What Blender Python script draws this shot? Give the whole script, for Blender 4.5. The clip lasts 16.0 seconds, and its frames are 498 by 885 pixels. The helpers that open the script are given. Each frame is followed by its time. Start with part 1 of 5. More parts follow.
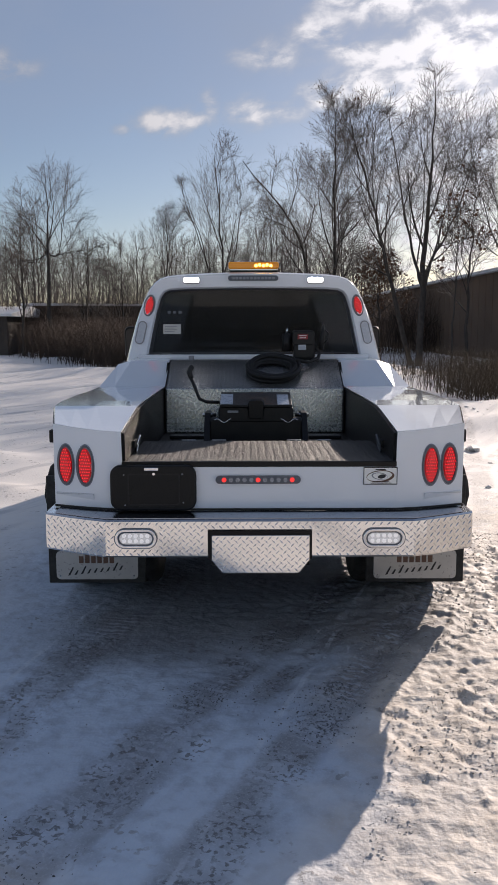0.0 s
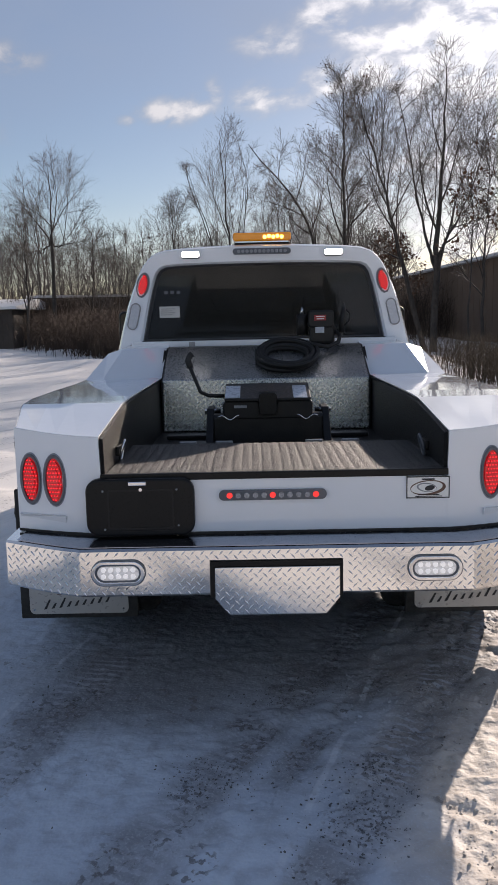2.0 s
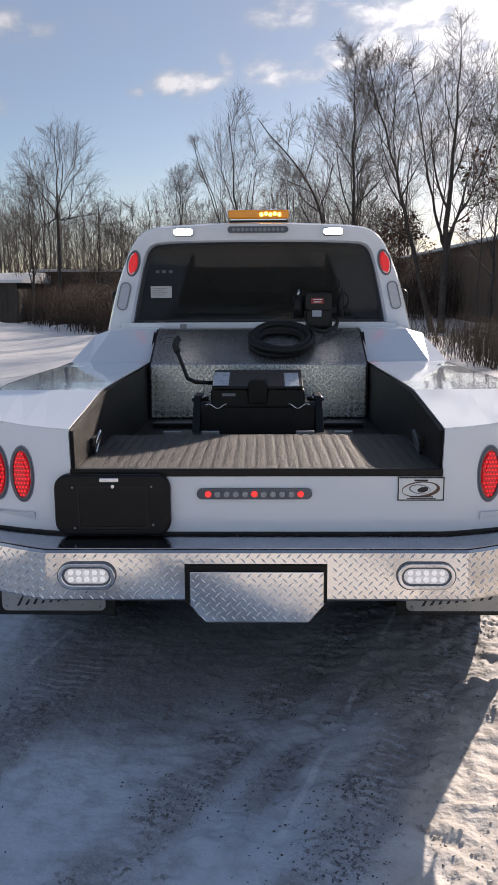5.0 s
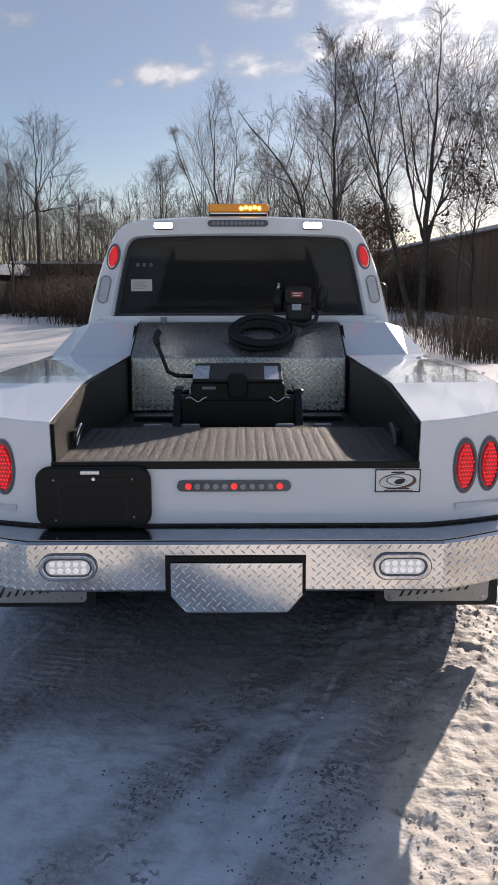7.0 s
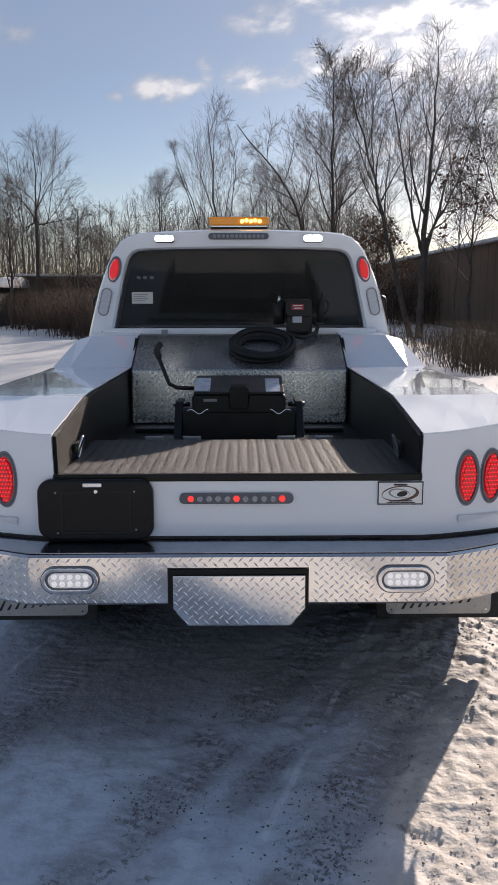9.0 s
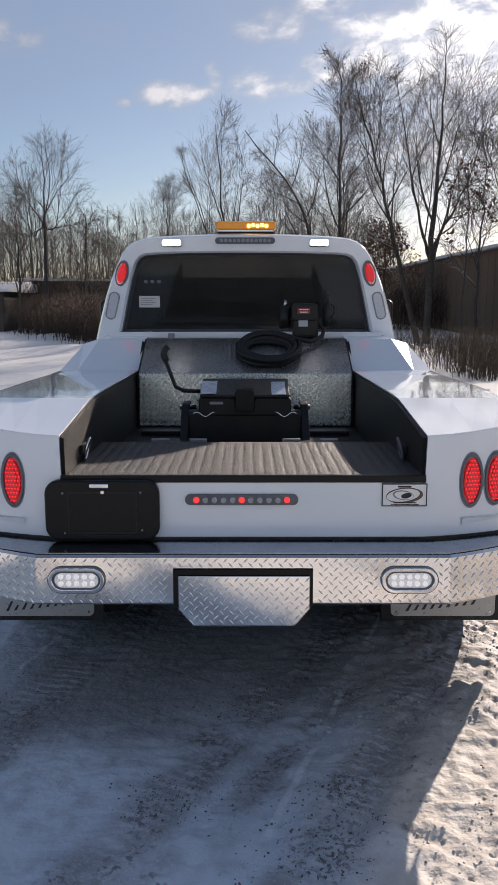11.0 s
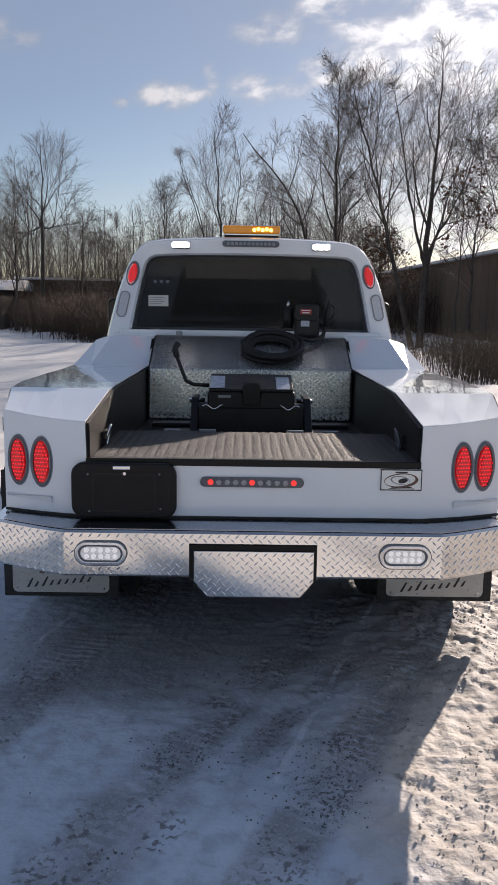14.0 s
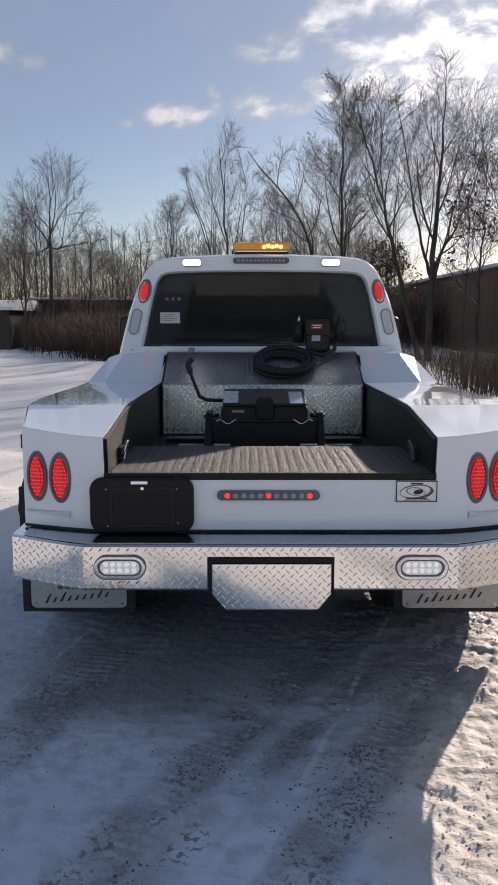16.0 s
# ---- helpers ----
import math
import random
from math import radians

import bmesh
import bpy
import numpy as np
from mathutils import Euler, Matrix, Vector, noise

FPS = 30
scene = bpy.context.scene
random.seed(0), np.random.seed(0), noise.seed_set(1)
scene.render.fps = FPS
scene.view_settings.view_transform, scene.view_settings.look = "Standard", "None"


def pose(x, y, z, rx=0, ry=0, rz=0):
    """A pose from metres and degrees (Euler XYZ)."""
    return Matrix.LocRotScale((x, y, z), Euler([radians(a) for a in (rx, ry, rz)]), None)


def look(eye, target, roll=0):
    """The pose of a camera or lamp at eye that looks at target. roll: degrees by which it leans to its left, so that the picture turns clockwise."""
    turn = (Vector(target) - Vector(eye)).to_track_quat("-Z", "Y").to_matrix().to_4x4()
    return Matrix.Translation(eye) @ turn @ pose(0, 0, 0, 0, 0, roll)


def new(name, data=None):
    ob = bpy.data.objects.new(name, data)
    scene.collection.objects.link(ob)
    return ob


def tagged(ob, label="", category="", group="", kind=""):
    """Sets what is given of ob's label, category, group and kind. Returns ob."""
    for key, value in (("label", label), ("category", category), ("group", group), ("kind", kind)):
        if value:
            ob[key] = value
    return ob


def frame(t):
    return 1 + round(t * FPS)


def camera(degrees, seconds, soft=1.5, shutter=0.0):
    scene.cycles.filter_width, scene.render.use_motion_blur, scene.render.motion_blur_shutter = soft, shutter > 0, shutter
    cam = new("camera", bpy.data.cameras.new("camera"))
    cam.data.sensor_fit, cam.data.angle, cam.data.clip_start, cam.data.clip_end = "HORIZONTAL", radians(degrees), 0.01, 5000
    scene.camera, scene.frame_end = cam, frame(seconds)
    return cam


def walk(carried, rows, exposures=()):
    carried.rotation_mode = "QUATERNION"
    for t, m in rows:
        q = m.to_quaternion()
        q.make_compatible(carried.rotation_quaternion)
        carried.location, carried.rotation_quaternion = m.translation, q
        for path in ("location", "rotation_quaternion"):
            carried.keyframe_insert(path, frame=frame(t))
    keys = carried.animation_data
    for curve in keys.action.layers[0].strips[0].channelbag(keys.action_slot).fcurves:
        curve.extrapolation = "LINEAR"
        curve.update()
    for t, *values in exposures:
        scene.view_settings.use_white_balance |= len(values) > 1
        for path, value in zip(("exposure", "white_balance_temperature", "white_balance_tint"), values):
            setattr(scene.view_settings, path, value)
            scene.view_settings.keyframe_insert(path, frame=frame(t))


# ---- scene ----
cam = camera(34.2, 16.0)
PATH = [
    (0, (-0.027, -3.8, 1.646), (-0.04, -1.82, 1.365), -0.1),
    (0.5, (-0.075, -3.671, 1.645), (-0.056, -1.689, 1.376), 0.1),
    (1, (-0.124, -3.511, 1.635), (-0.068, -1.529, 1.377), 0.3),
    (1.5, (-0.082, -3.227, 1.612), (-0.072, -1.243, 1.357), -0.4),
    (2, (-0.034, -2.948, 1.587), (-0.074, -0.972, 1.281), -1.2),
    (2.5, (0.045, -2.75, 1.607), (-0.004, -0.781, 1.265), -0.3),
    (3, (0.162, -2.671, 1.604), (-0.005, -0.712, 1.237), 0.7),
    (3.5, (0.18, -2.687, 1.617), (0.012, -0.727, 1.255), -0.2),
    (3.7, (0.152, -2.714, 1.619), (0.052, -0.748, 1.265), -0.5),
    (5.8, (0.048, -2.726, 1.617), (-0.003, -0.763, 1.238), -0.3),
    (6, (0.05, -2.729, 1.619), (-0.002, -0.766, 1.235), -0.4),
    (6.5, (0.06, -2.752, 1.625), (0.032, -0.789, 1.241), -0.3),
    (7, (0.06, -2.759, 1.624), (0.052, -0.795, 1.246), -0.1),
    (7.5, (0.043, -2.752, 1.627), (0.034, -0.786, 1.259), -0.2),
    (8, (0.047, -2.754, 1.626), (0.043, -0.786, 1.267), -0.1),
    (10.5, (0.042, -2.765, 1.622), (0.037, -0.796, 1.276), -0.1),
    (11, (0.051, -2.785, 1.618), (0.03, -0.814, 1.281), -0.0),
    (11.5, (0.096, -2.834, 1.62), (-0.007, -0.859, 1.32), 0.3),
    (12, (0.186, -2.922, 1.59), (0.003, -0.958, 1.257), 0.9),
    (12.5, (0.16, -3.012, 1.605), (0.026, -1.048, 1.254), 0.1),
    (13, (0.028, -3.058, 1.612), (0.012, -1.088, 1.27), -0.5),
    (13.5, (-0.018, -3.074, 1.601), (-0.001, -1.103, 1.263), 0.5),
    (14, (-0.02, -3.065, 1.605), (-0.022, -1.093, 1.273), 0.9),
    (14.5, (-0.033, -3.065, 1.6), (-0.044, -1.092, 1.275), 0.9),
    (15, (-0.041, -3.079, 1.595), (-0.056, -1.107, 1.266), 1.0),
    (15.5, (-0.039, -3.1, 1.603), (-0.057, -1.124, 1.299), 0.7),
    (16, (-0.049, -3.1, 1.6), (-0.073, -1.121, 1.307), -0.0),
]
walk(cam, [(t, look(eye, target, roll)) for t, eye, target, roll in PATH],
     exposures=[(0.0, -0.05, 6420, 18.0), (1.5, 0.00, 6420, 18.0), (2.5, 0.17, 6420, 18.0), (3.0, 0.12, 6420, 18.0), (3.5, 0.28, 6420, 18.0), (6.0, 0.14, 6420, 18.0), (8.0, 0.13, 6420, 18.0), (11.5, 0.14, 6420, 18.0), (13.0, 0.07, 6420, 18.0), (16.0, 0.05, 6420, 18.0)])

# ---------- world, sun ----------
SUN_AZ, SUN_EL = 27.0, 21.4
world = bpy.data.worlds.new("world")
scene.world = world
world.use_nodes = True
wn, wl = world.node_tree.nodes, world.node_tree.links
wn.clear()


def wmath(op, a, b=None, c=None):
    n = wn.new("ShaderNodeMath")
    n.operation = op
    for i, v in enumerate((a, b, c)):
        if v is None:
            continue
        if isinstance(v, (int, float)):
            n.inputs[i].default_value = v
        else:
            wl.new(v, n.inputs[i])
    return n.outputs[0]


sky = wn.new("ShaderNodeTexSky")
sky.sky_type, sky.sun_disc = "NISHITA", False
sky.sun_elevation, sky.sun_rotation = radians(SUN_EL), radians(SUN_AZ)
sky.air_density, sky.dust_density, sky.ozone_density = 1.0, 0.45, 2.0
coord = wn.new("ShaderNodeTexCoord")
sep = wn.new("ShaderNodeSeparateXYZ")
wl.new(coord.outputs["Generated"], sep.inputs[0])
az = wmath("MULTIPLY", wmath("ARCTAN2", sep.outputs[0], sep.outputs[1]), 180 / math.pi)
el = wmath("MULTIPLY", wmath("ARCSINE", sep.outputs[2]), 180 / math.pi)
# cumulus puffs: centre azimuth, centre elevation, half width, half height, weight
PUFFS = [(-8.9, 12.9, 0.5, 0.25, 0.8), (-6.1, 13.4, 1.5, 0.55, 1.15), (-4.4, 13.7, 1.1, 0.5, 1.0), (-3.0, 14.6, 0.5, 0.6, 0.8),
          (-0.2, 14.1, 1.1, 0.65, 1.15), (2.4, 14.2, 1.3, 0.5, 0.8)]
# the broken bank towards the sun, then low and far cloud all round
BANK = [(5.0, 15.0, 1.6, 0.7, 1.1), (7.6, 15.4, 2.1, 0.9, 1.6), (10.6, 15.1, 2.4, 1.3, 1.5), (14.0, 14.6, 3.0, 1.6, 1.3),
          (1.4, 17.4, 2.2, 0.8, 0.75), (4.6, 18.9, 1.6, 0.8, 1.0), (6.6, 17.6, 1.5, 0.6, 0.9), (9.8, 17.2, 2.6, 0.8, 1.5), (13.4, 17.6, 3.2, 1.4, 1.6), (8.6, 20.4, 3.4, 1.1, 1.15), (15.5, 21.5, 5.0, 1.6, 1.2), (20.0, 18.0, 5.0, 2.0, 1.1)]
# the last four are unseen clouds, added to brighten the truck's rear and decks
FAR_AND_FILL_CLOUD = [(-16.6, 16.4, 1.7, 0.6, 0.85), (-21.0, 12.0, 2.4, 1.0, 0.9), (27.0, 23.0, 8.0, 4.0, 1.0),
          (13.0, 9.5, 6.0, 2.4, 0.85), (14.0, 5.0, 9.0, 3.0, 0.85), (4.0, 5.0, 6.0, 2.0, 0.6), (-9.0, 4.0, 9.0, 1.6, 0.5), (-8.0, 21.5, 5.0, 0.7, 0.55),
          (62.0, 22.0, 18.0, 5.0, 0.9), (-60.0, 24.0, 24.0, 6.0, 0.8), (145.0, 28.0, 40.0, 14.0, 0.62), (-145.0, 28.0, 40.0, 14.0, 0.62), (-2.0, 27.5, 14.0, 3.0, 1.0), (14.0, 31.0, 16.0, 4.0, 1.0)]
total = None
for ca, ce, wa, we, weight in PUFFS + BANK + FAR_AND_FILL_CLOUD:
    u = wmath("DIVIDE", wmath("SUBTRACT", az, ca), wa * 1.55)
    v = wmath("DIVIDE", wmath("SUBTRACT", el, ce), we * 1.6)
    r2 = wmath("ADD", wmath("MULTIPLY", u, u), wmath("MULTIPLY", v, v))
    blob = wmath("MULTIPLY", wmath("POWER", 2.718, wmath("MULTIPLY", r2, -1.0)), weight)
    total = blob if total is None else wmath("MAXIMUM", total, blob)
squash = wn.new("ShaderNodeCombineXYZ")
wl.new(wmath("MULTIPLY", wmath("ADD", az, wmath("MULTIPLY", el, 0.2)), 0.055), squash.inputs[0])
wl.new(wmath("MULTIPLY", wmath("SUBTRACT", el, wmath("MULTIPLY", az, 0.14)), 0.095), squash.inputs[1])
puff = wn.new("ShaderNodeTexNoise")
puff.inputs["Scale"].default_value, puff.inputs["Detail"].default_value, puff.inputs["Roughness"].default_value = 7.0, 8.0, 0.58
puff.inputs["Distortion"].default_value = 0.25
wl.new(squash.outputs[0], puff.inputs["Vector"])
density = wmath("MULTIPLY", total, wmath("MULTIPLY_ADD", wmath("SUBTRACT", puff.outputs["Fac"], 0.5), 4.6, 1.0))
cover = wn.new("ShaderNodeMapRange")
cover.interpolation_type = "SMOOTHSTEP"
cover.inputs["From Min"].default_value, cover.inputs["From Max"].default_value = 0.10, 1.55
wl.new(density, cover.inputs["Value"])
haze = wn.new("ShaderNodeMapRange")
haze.inputs["From Min"].default_value, haze.inputs["From Max"].default_value = -10.0, 34.0
haze.inputs["To Min"].default_value, haze.inputs["To Max"].default_value = 7.5, 16.0
wl.new(az, haze.inputs["Value"])
tint = wn.new("ShaderNodeVectorMath")
tint.operation = "SCALE"
tint.inputs[0].default_value = (0.985, 1.0, 0.995)
wl.new(wmath("MULTIPLY", haze.outputs[0], wmath("MULTIPLY_ADD", cover.outputs[0], 0.48, 0.60)), tint.inputs["Scale"])
mix = wn.new("ShaderNodeMix")
mix.data_type = "RGBA"
wl.new(cover.outputs[0], mix.inputs["Factor"])
# thin grey veil of high cloud, densest some way up and thin overhead
wisp = wn.new("ShaderNodeTexNoise")
wisp.inputs["Scale"].default_value, wisp.inputs["Detail"].default_value = 1.6, 5.0
wl.new(squash.outputs[0], wisp.inputs["Vector"])
up = wn.new("ShaderNodeMapRange")
up.interpolation_type = "SMOOTHSTEP"
up.inputs["From Min"].default_value, up.inputs["From Max"].default_value, up.inputs["To Max"].default_value = 4.0, 22.0, 0.85
wl.new(el, up.inputs["Value"])
thin = wn.new("ShaderNodeMapRange")
thin.interpolation_type = "SMOOTHSTEP"
thin.inputs["From Min"].default_value, thin.inputs["From Max"].default_value = 30.0, 58.0
thin.inputs["To Min"].default_value, thin.inputs["To Max"].default_value = 1.0, 0.25
wl.new(el, thin.inputs["Value"])
veil = wn.new("ShaderNodeMix")
veil.data_type = "RGBA"
veil.inputs["B"].default_value = (3.8, 4.65, 5.85, 1)
wl.new(wmath("MULTIPLY", wmath("MULTIPLY", up.outputs[0], thin.outputs[0]), wmath("MULTIPLY_ADD", wmath("SUBTRACT", wisp.outputs["Fac"], 0.5), 1.2, 0.62)), veil.inputs["Factor"])
wl.new(sky.outputs[0], veil.inputs["A"])
wl.new(veil.outputs["Result"], mix.inputs["A"])
wl.new(tint.outputs[0], mix.inputs["B"])
back = wn.new("ShaderNodeBackground")
back.inputs["Strength"].default_value = 0.082
wl.new(mix.outputs["Result"], back.inputs["Color"])
wout = wn.new("ShaderNodeOutputWorld")
wl.new(back.outputs[0], wout.inputs["Surface"])

sun_data = bpy.data.lights.new("sun", "SUN")
sun_data.energy, sun_data.angle, sun_data.color = 4.9, radians(0.55), (1.0, 0.87, 0.71)
sun = new("sun", sun_data)
toward = Vector((math.sin(radians(SUN_AZ)) * math.cos(radians(SUN_EL)), math.cos(radians(SUN_AZ)) * math.cos(radians(SUN_EL)), math.sin(radians(SUN_EL))))
sun.matrix_world = look(toward * 60, (0, 0, 0))


# ---------- materials ----------
def material(name, colour, rough=0.5, metal=0.0, second=None, scale=8.0, amount=0.5, bump=0.0, bump_scale=60.0, coat=0.0,
             rough_vary=0.1, emit=None, strength=0.0, spread=0.2, transmission=0.0, ior=1.45, gloss=0.5):
    """A principled surface whose colour drifts to a second one over two scales of noise, with fine relief."""
    m = bpy.data.materials.new(name)
    m.use_nodes = True
    nodes, links = m.node_tree.nodes, m.node_tree.links
    b = nodes["Principled BSDF"]
    b.inputs["Metallic"].default_value = metal
    b.inputs["Coat Weight"].default_value = coat
    b.inputs["Coat Roughness"].default_value = 0.05
    b.inputs["Transmission Weight"].default_value = transmission
    b.inputs["IOR"].default_value = ior
    b.inputs["Specular IOR Level"].default_value = gloss
    where = nodes.new("ShaderNodeTexCoord").outputs["Object"]
    coarse, fine = nodes.new("ShaderNodeTexNoise"), nodes.new("ShaderNodeTexNoise")
    for n, s, d in ((coarse, scale, 5.0), (fine, bump_scale, 4.0)):
        links.new(where, n.inputs["Vector"])
        n.inputs["Scale"].default_value, n.inputs["Detail"].default_value = s, d
    second = second or tuple(c * 0.8 for c in colour)
    ramp = nodes.new("ShaderNodeMapRange")
    ramp.inputs["From Min"].default_value, ramp.inputs["From Max"].default_value = 0.5 - spread, 0.5 + spread
    ramp.inputs["To Max"].default_value = amount
    links.new(coarse.outputs["Fac"], ramp.inputs["Value"])
    mixed = nodes.new("ShaderNodeMix")
    mixed.data_type = "RGBA"
    mixed.inputs["A"].default_value, mixed.inputs["B"].default_value = (*colour, 1), (*second, 1)
    links.new(ramp.outputs[0], mixed.inputs["Factor"])
    links.new(mixed.outputs["Result"], b.inputs["Base Color"])
    rr = nodes.new("ShaderNodeMapRange")
    rr.inputs["From Min"].default_value, rr.inputs["From Max"].default_value = 0.3, 0.7
    rr.inputs["To Min"].default_value, rr.inputs["To Max"].default_value = max(0.02, rough - rough_vary), min(1, rough + rough_vary)
    links.new(fine.outputs["Fac"], rr.inputs["Value"])
    links.new(rr.outputs[0], b.inputs["Roughness"])
    if bump:
        bn = nodes.new("ShaderNodeBump")
        bn.inputs["Strength"].default_value, bn.inputs["Distance"].default_value = bump, 0.01
        links.new(fine.outputs["Fac"], bn.inputs["Height"])
        links.new(bn.outputs[0], b.inputs["Normal"])
    if emit:
        b.inputs["Emission Color"].default_value = (*emit, 1)
        b.inputs["Emission Strength"].default_value = strength
    return m


WHITE = material("white_paint", (0.80, 0.845, 0.90), 0.13, second=(0.74, 0.78, 0.83), scale=3, amount=0.5, coat=0.9, rough_vary=0.05, bump_scale=25)
BLACK = material("black_paint", (0.009, 0.009, 0.0095), 0.34, second=(0.014, 0.014, 0.014), bump=0.02, bump_scale=180, gloss=0.28)
STEEL_BLACK = material("black_steel", (0.009, 0.009, 0.010), 0.40, second=(0.022, 0.021, 0.020), scale=14, bump=0.08, bump_scale=90, gloss=0.4)
LINER = material("bed_liner", (0.005, 0.005, 0.0055), 0.36, second=(0.040, 0.040, 0.040), scale=190, amount=0.45, bump=0.8, bump_scale=420, spread=0.10, gloss=0.25)
MAT = material("rubber_mat", (0.016, 0.016, 0.017), 0.5, second=(0.100, 0.100, 0.100), scale=150, amount=0.9, bump=1.0, bump_scale=300, spread=0.10)
ALU = material("tread_plate", (0.95, 0.925, 0.89), 0.085, 1.0, second=(0.82, 0.80, 0.78), scale=6, amount=0.5, bump=0.03, bump_scale=60, rough_vary=0.03)
ALU_DULL = material("dull_tread_plate", (0.66, 0.65, 0.63), 0.28, 1.0, second=(0.46, 0.455, 0.45), scale=7, amount=0.8, bump=0.04, bump_scale=90)
CHROME = material("chrome", (0.85, 0.85, 0.86), 0.08, 1.0, second=(0.7, 0.7, 0.7), rough_vary=0.04)
GREY_BEZEL = material("grey_bezel", (0.10, 0.11, 0.13), 0.4, second=(0.17, 0.18, 0.2))
FLANGE = material("lamp_flange", (0.26, 0.29, 0.34), 0.35, second=(0.20, 0.22, 0.26), scale=20)
PAD = material("galvanised_steel", (0.42, 0.43, 0.45), 0.4, 0.6, second=(0.28, 0.29, 0.30), scale=30, amount=0.8)
SEAL = material("window_rubber", (0.035, 0.038, 0.045), 0.45, second=(0.06, 0.065, 0.075))
LED_CLEAR = material("unlit_diode", (0.40, 0.42, 0.45), 0.15, second=(0.22, 0.23, 0.25), scale=120, amount=0.9, coat=0.8)
GREY_PAINT = material("grey_trim", (0.25, 0.26, 0.28), 0.4, second=(0.33, 0.34, 0.36), scale=20)
RED = material("red_lens", (0.34, 0.006, 0.010), 0.18, second=(0.22, 0.004, 0.008), coat=0.8, scale=60, emit=(1.0, 0.006, 0.012), strength=0.14)
RED_LED = material("red_diode", (0.6, 0.01, 0.012), 0.2, emit=(1.0, 0.012, 0.022), strength=1.3)
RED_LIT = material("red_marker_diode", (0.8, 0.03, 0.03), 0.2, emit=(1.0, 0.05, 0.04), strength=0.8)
CLEAR = material("clear_lens", (0.72, 0.73, 0.74), 0.12, second=(0.42, 0.43, 0.44), coat=0.8, scale=110, amount=0.9, emit=(1.0, 0.97, 0.92), strength=0.18)
LED_WHITE = material("white_diode", (0.9, 0.9, 0.9), 0.2, emit=(1.0, 0.97, 0.92), strength=0.35)
WORK = material("work_lamp_lens", (0.95, 0.95, 0.95), 0.2, emit=(1.0, 1.0, 0.96), strength=9.0)
AMBER = material("amber_lens", (0.62, 0.22, 0.008), 0.15, second=(0.42, 0.13, 0.006), scale=30, coat=0.8, emit=(1.0, 0.42, 0.02), strength=0.16)
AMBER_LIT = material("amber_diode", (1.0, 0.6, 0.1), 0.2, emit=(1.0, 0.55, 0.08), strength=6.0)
RUBBER = material("rubber", (0.014, 0.014, 0.014), 0.7, second=(0.05, 0.05, 0.05), scale=20, amount=0.6, bump=0.2, bump_scale=70)
HOSE = material("hose_rubber", (0.007, 0.007, 0.0075), 0.6, second=(0.016, 0.016, 0.016), scale=30, bump=0.1)
PLATE = material("flap_plate", (0.55, 0.54, 0.52), 0.35, 0.25, second=(0.42, 0.41, 0.40), scale=9, amount=0.7)
INK = material("dark_print", (0.03, 0.03, 0.035), 0.5)
STICKER = material("sticker", (0.88, 0.88, 0.86), 0.3, second=(0.82, 0.82, 0.80))
INK_RED = material("brown_print", (0.15, 0.085, 0.06), 0.45)
PAPER = material("paper", (0.62, 0.62, 0.60), 0.7, second=(0.5, 0.5, 0.48), scale=30)
LABEL_BLUE = material("silver_label", (0.50, 0.55, 0.62), 0.3, 0.0, second=(0.22, 0.24, 0.28))
CLOTH = material("seat_cloth", (0.040, 0.040, 0.042), 0.9, second=(0.06, 0.06, 0.06), scale=40, bump=0.3)
GLASS = material("tinted_glass", (0.055, 0.056, 0.054), 0.02, second=(0.046, 0.048, 0.046), rough_vary=0.01, transmission=0.6, ior=1.38)
CLEARGLASS = material("clear_glass", (0.20, 0.21, 0.20), 0.02, second=(0.19, 0.20, 0.19), rough_vary=0.01, transmission=1.0)
DARKGLASS = material("dark_glass", (0.01, 0.01, 0.012), 0.05, rough_vary=0.02)
BARK = material("bark", (0.080, 0.070, 0.063), 0.95, second=(0.038, 0.033, 0.029), scale=6, amount=1.0, bump=0.6, bump_scale=30)
TWIG = material("twig", (0.085, 0.074, 0.066), 0.95, second=(0.13, 0.115, 0.10), scale=1.5, amount=0.9)
LEAF = material("dead_leaf", (0.13, 0.065, 0.032), 0.8, second=(0.07, 0.038, 0.022), scale=2, amount=1.0)
BRUSH = material("dead_brush", (0.075, 0.048, 0.032), 0.9, second=(0.040, 0.027, 0.020), scale=1.2, amount=1.0)
WEED = material("dry_weed", (0.12, 0.088, 0.056), 0.9, second=(0.055, 0.040, 0.027), scale=2.0, amount=1.0)
ALU_LID = material("worn_tread_plate", (0.34, 0.335, 0.33), 0.30, 1.0, second=(0.24, 0.24, 0.24), scale=9, amount=0.8, bump=0.05, bump_scale=120)
SHADED_TOP = material("shaded_bumper_top", (0.40, 0.44, 0.53), 0.16, 1.0, second=(0.30, 0.33, 0.41), scale=14, amount=0.7)
LID_LUG = material("worn_tread_lug", (0.44, 0.44, 0.45), 0.30, 1.0, second=(0.36, 0.36, 0.37), scale=9, amount=0.8)
SIDING = material("weathered_siding", (0.085, 0.070, 0.058), 0.8, second=(0.052, 0.043, 0.037), scale=0.8, amount=1.0, bump=0.3, bump_scale=12)
BROWN_WALL = material("brown_wall", (0.20, 0.138, 0.095), 0.85, second=(0.145, 0.10, 0.07), scale=0.4, amount=1.0, bump=0.2, bump_scale=10)
SNOW_ROOF = material("roof_snow", (0.80, 0.80, 0.80), 0.7, second=(0.70, 0.70, 0.71), scale=1.5, bump=0.2, bump_scale=6)

# wheel ruts: a point on each, its turn and half width
RUTS = ((-0.30, -0.42, -26, 0.13), (0.31, -0.45, -25, 0.13), (-0.80, 0.60, -14, 0.16), (0.25, 0.1, -30, 0.07), (1.5, 0.5, -12, 0.16))
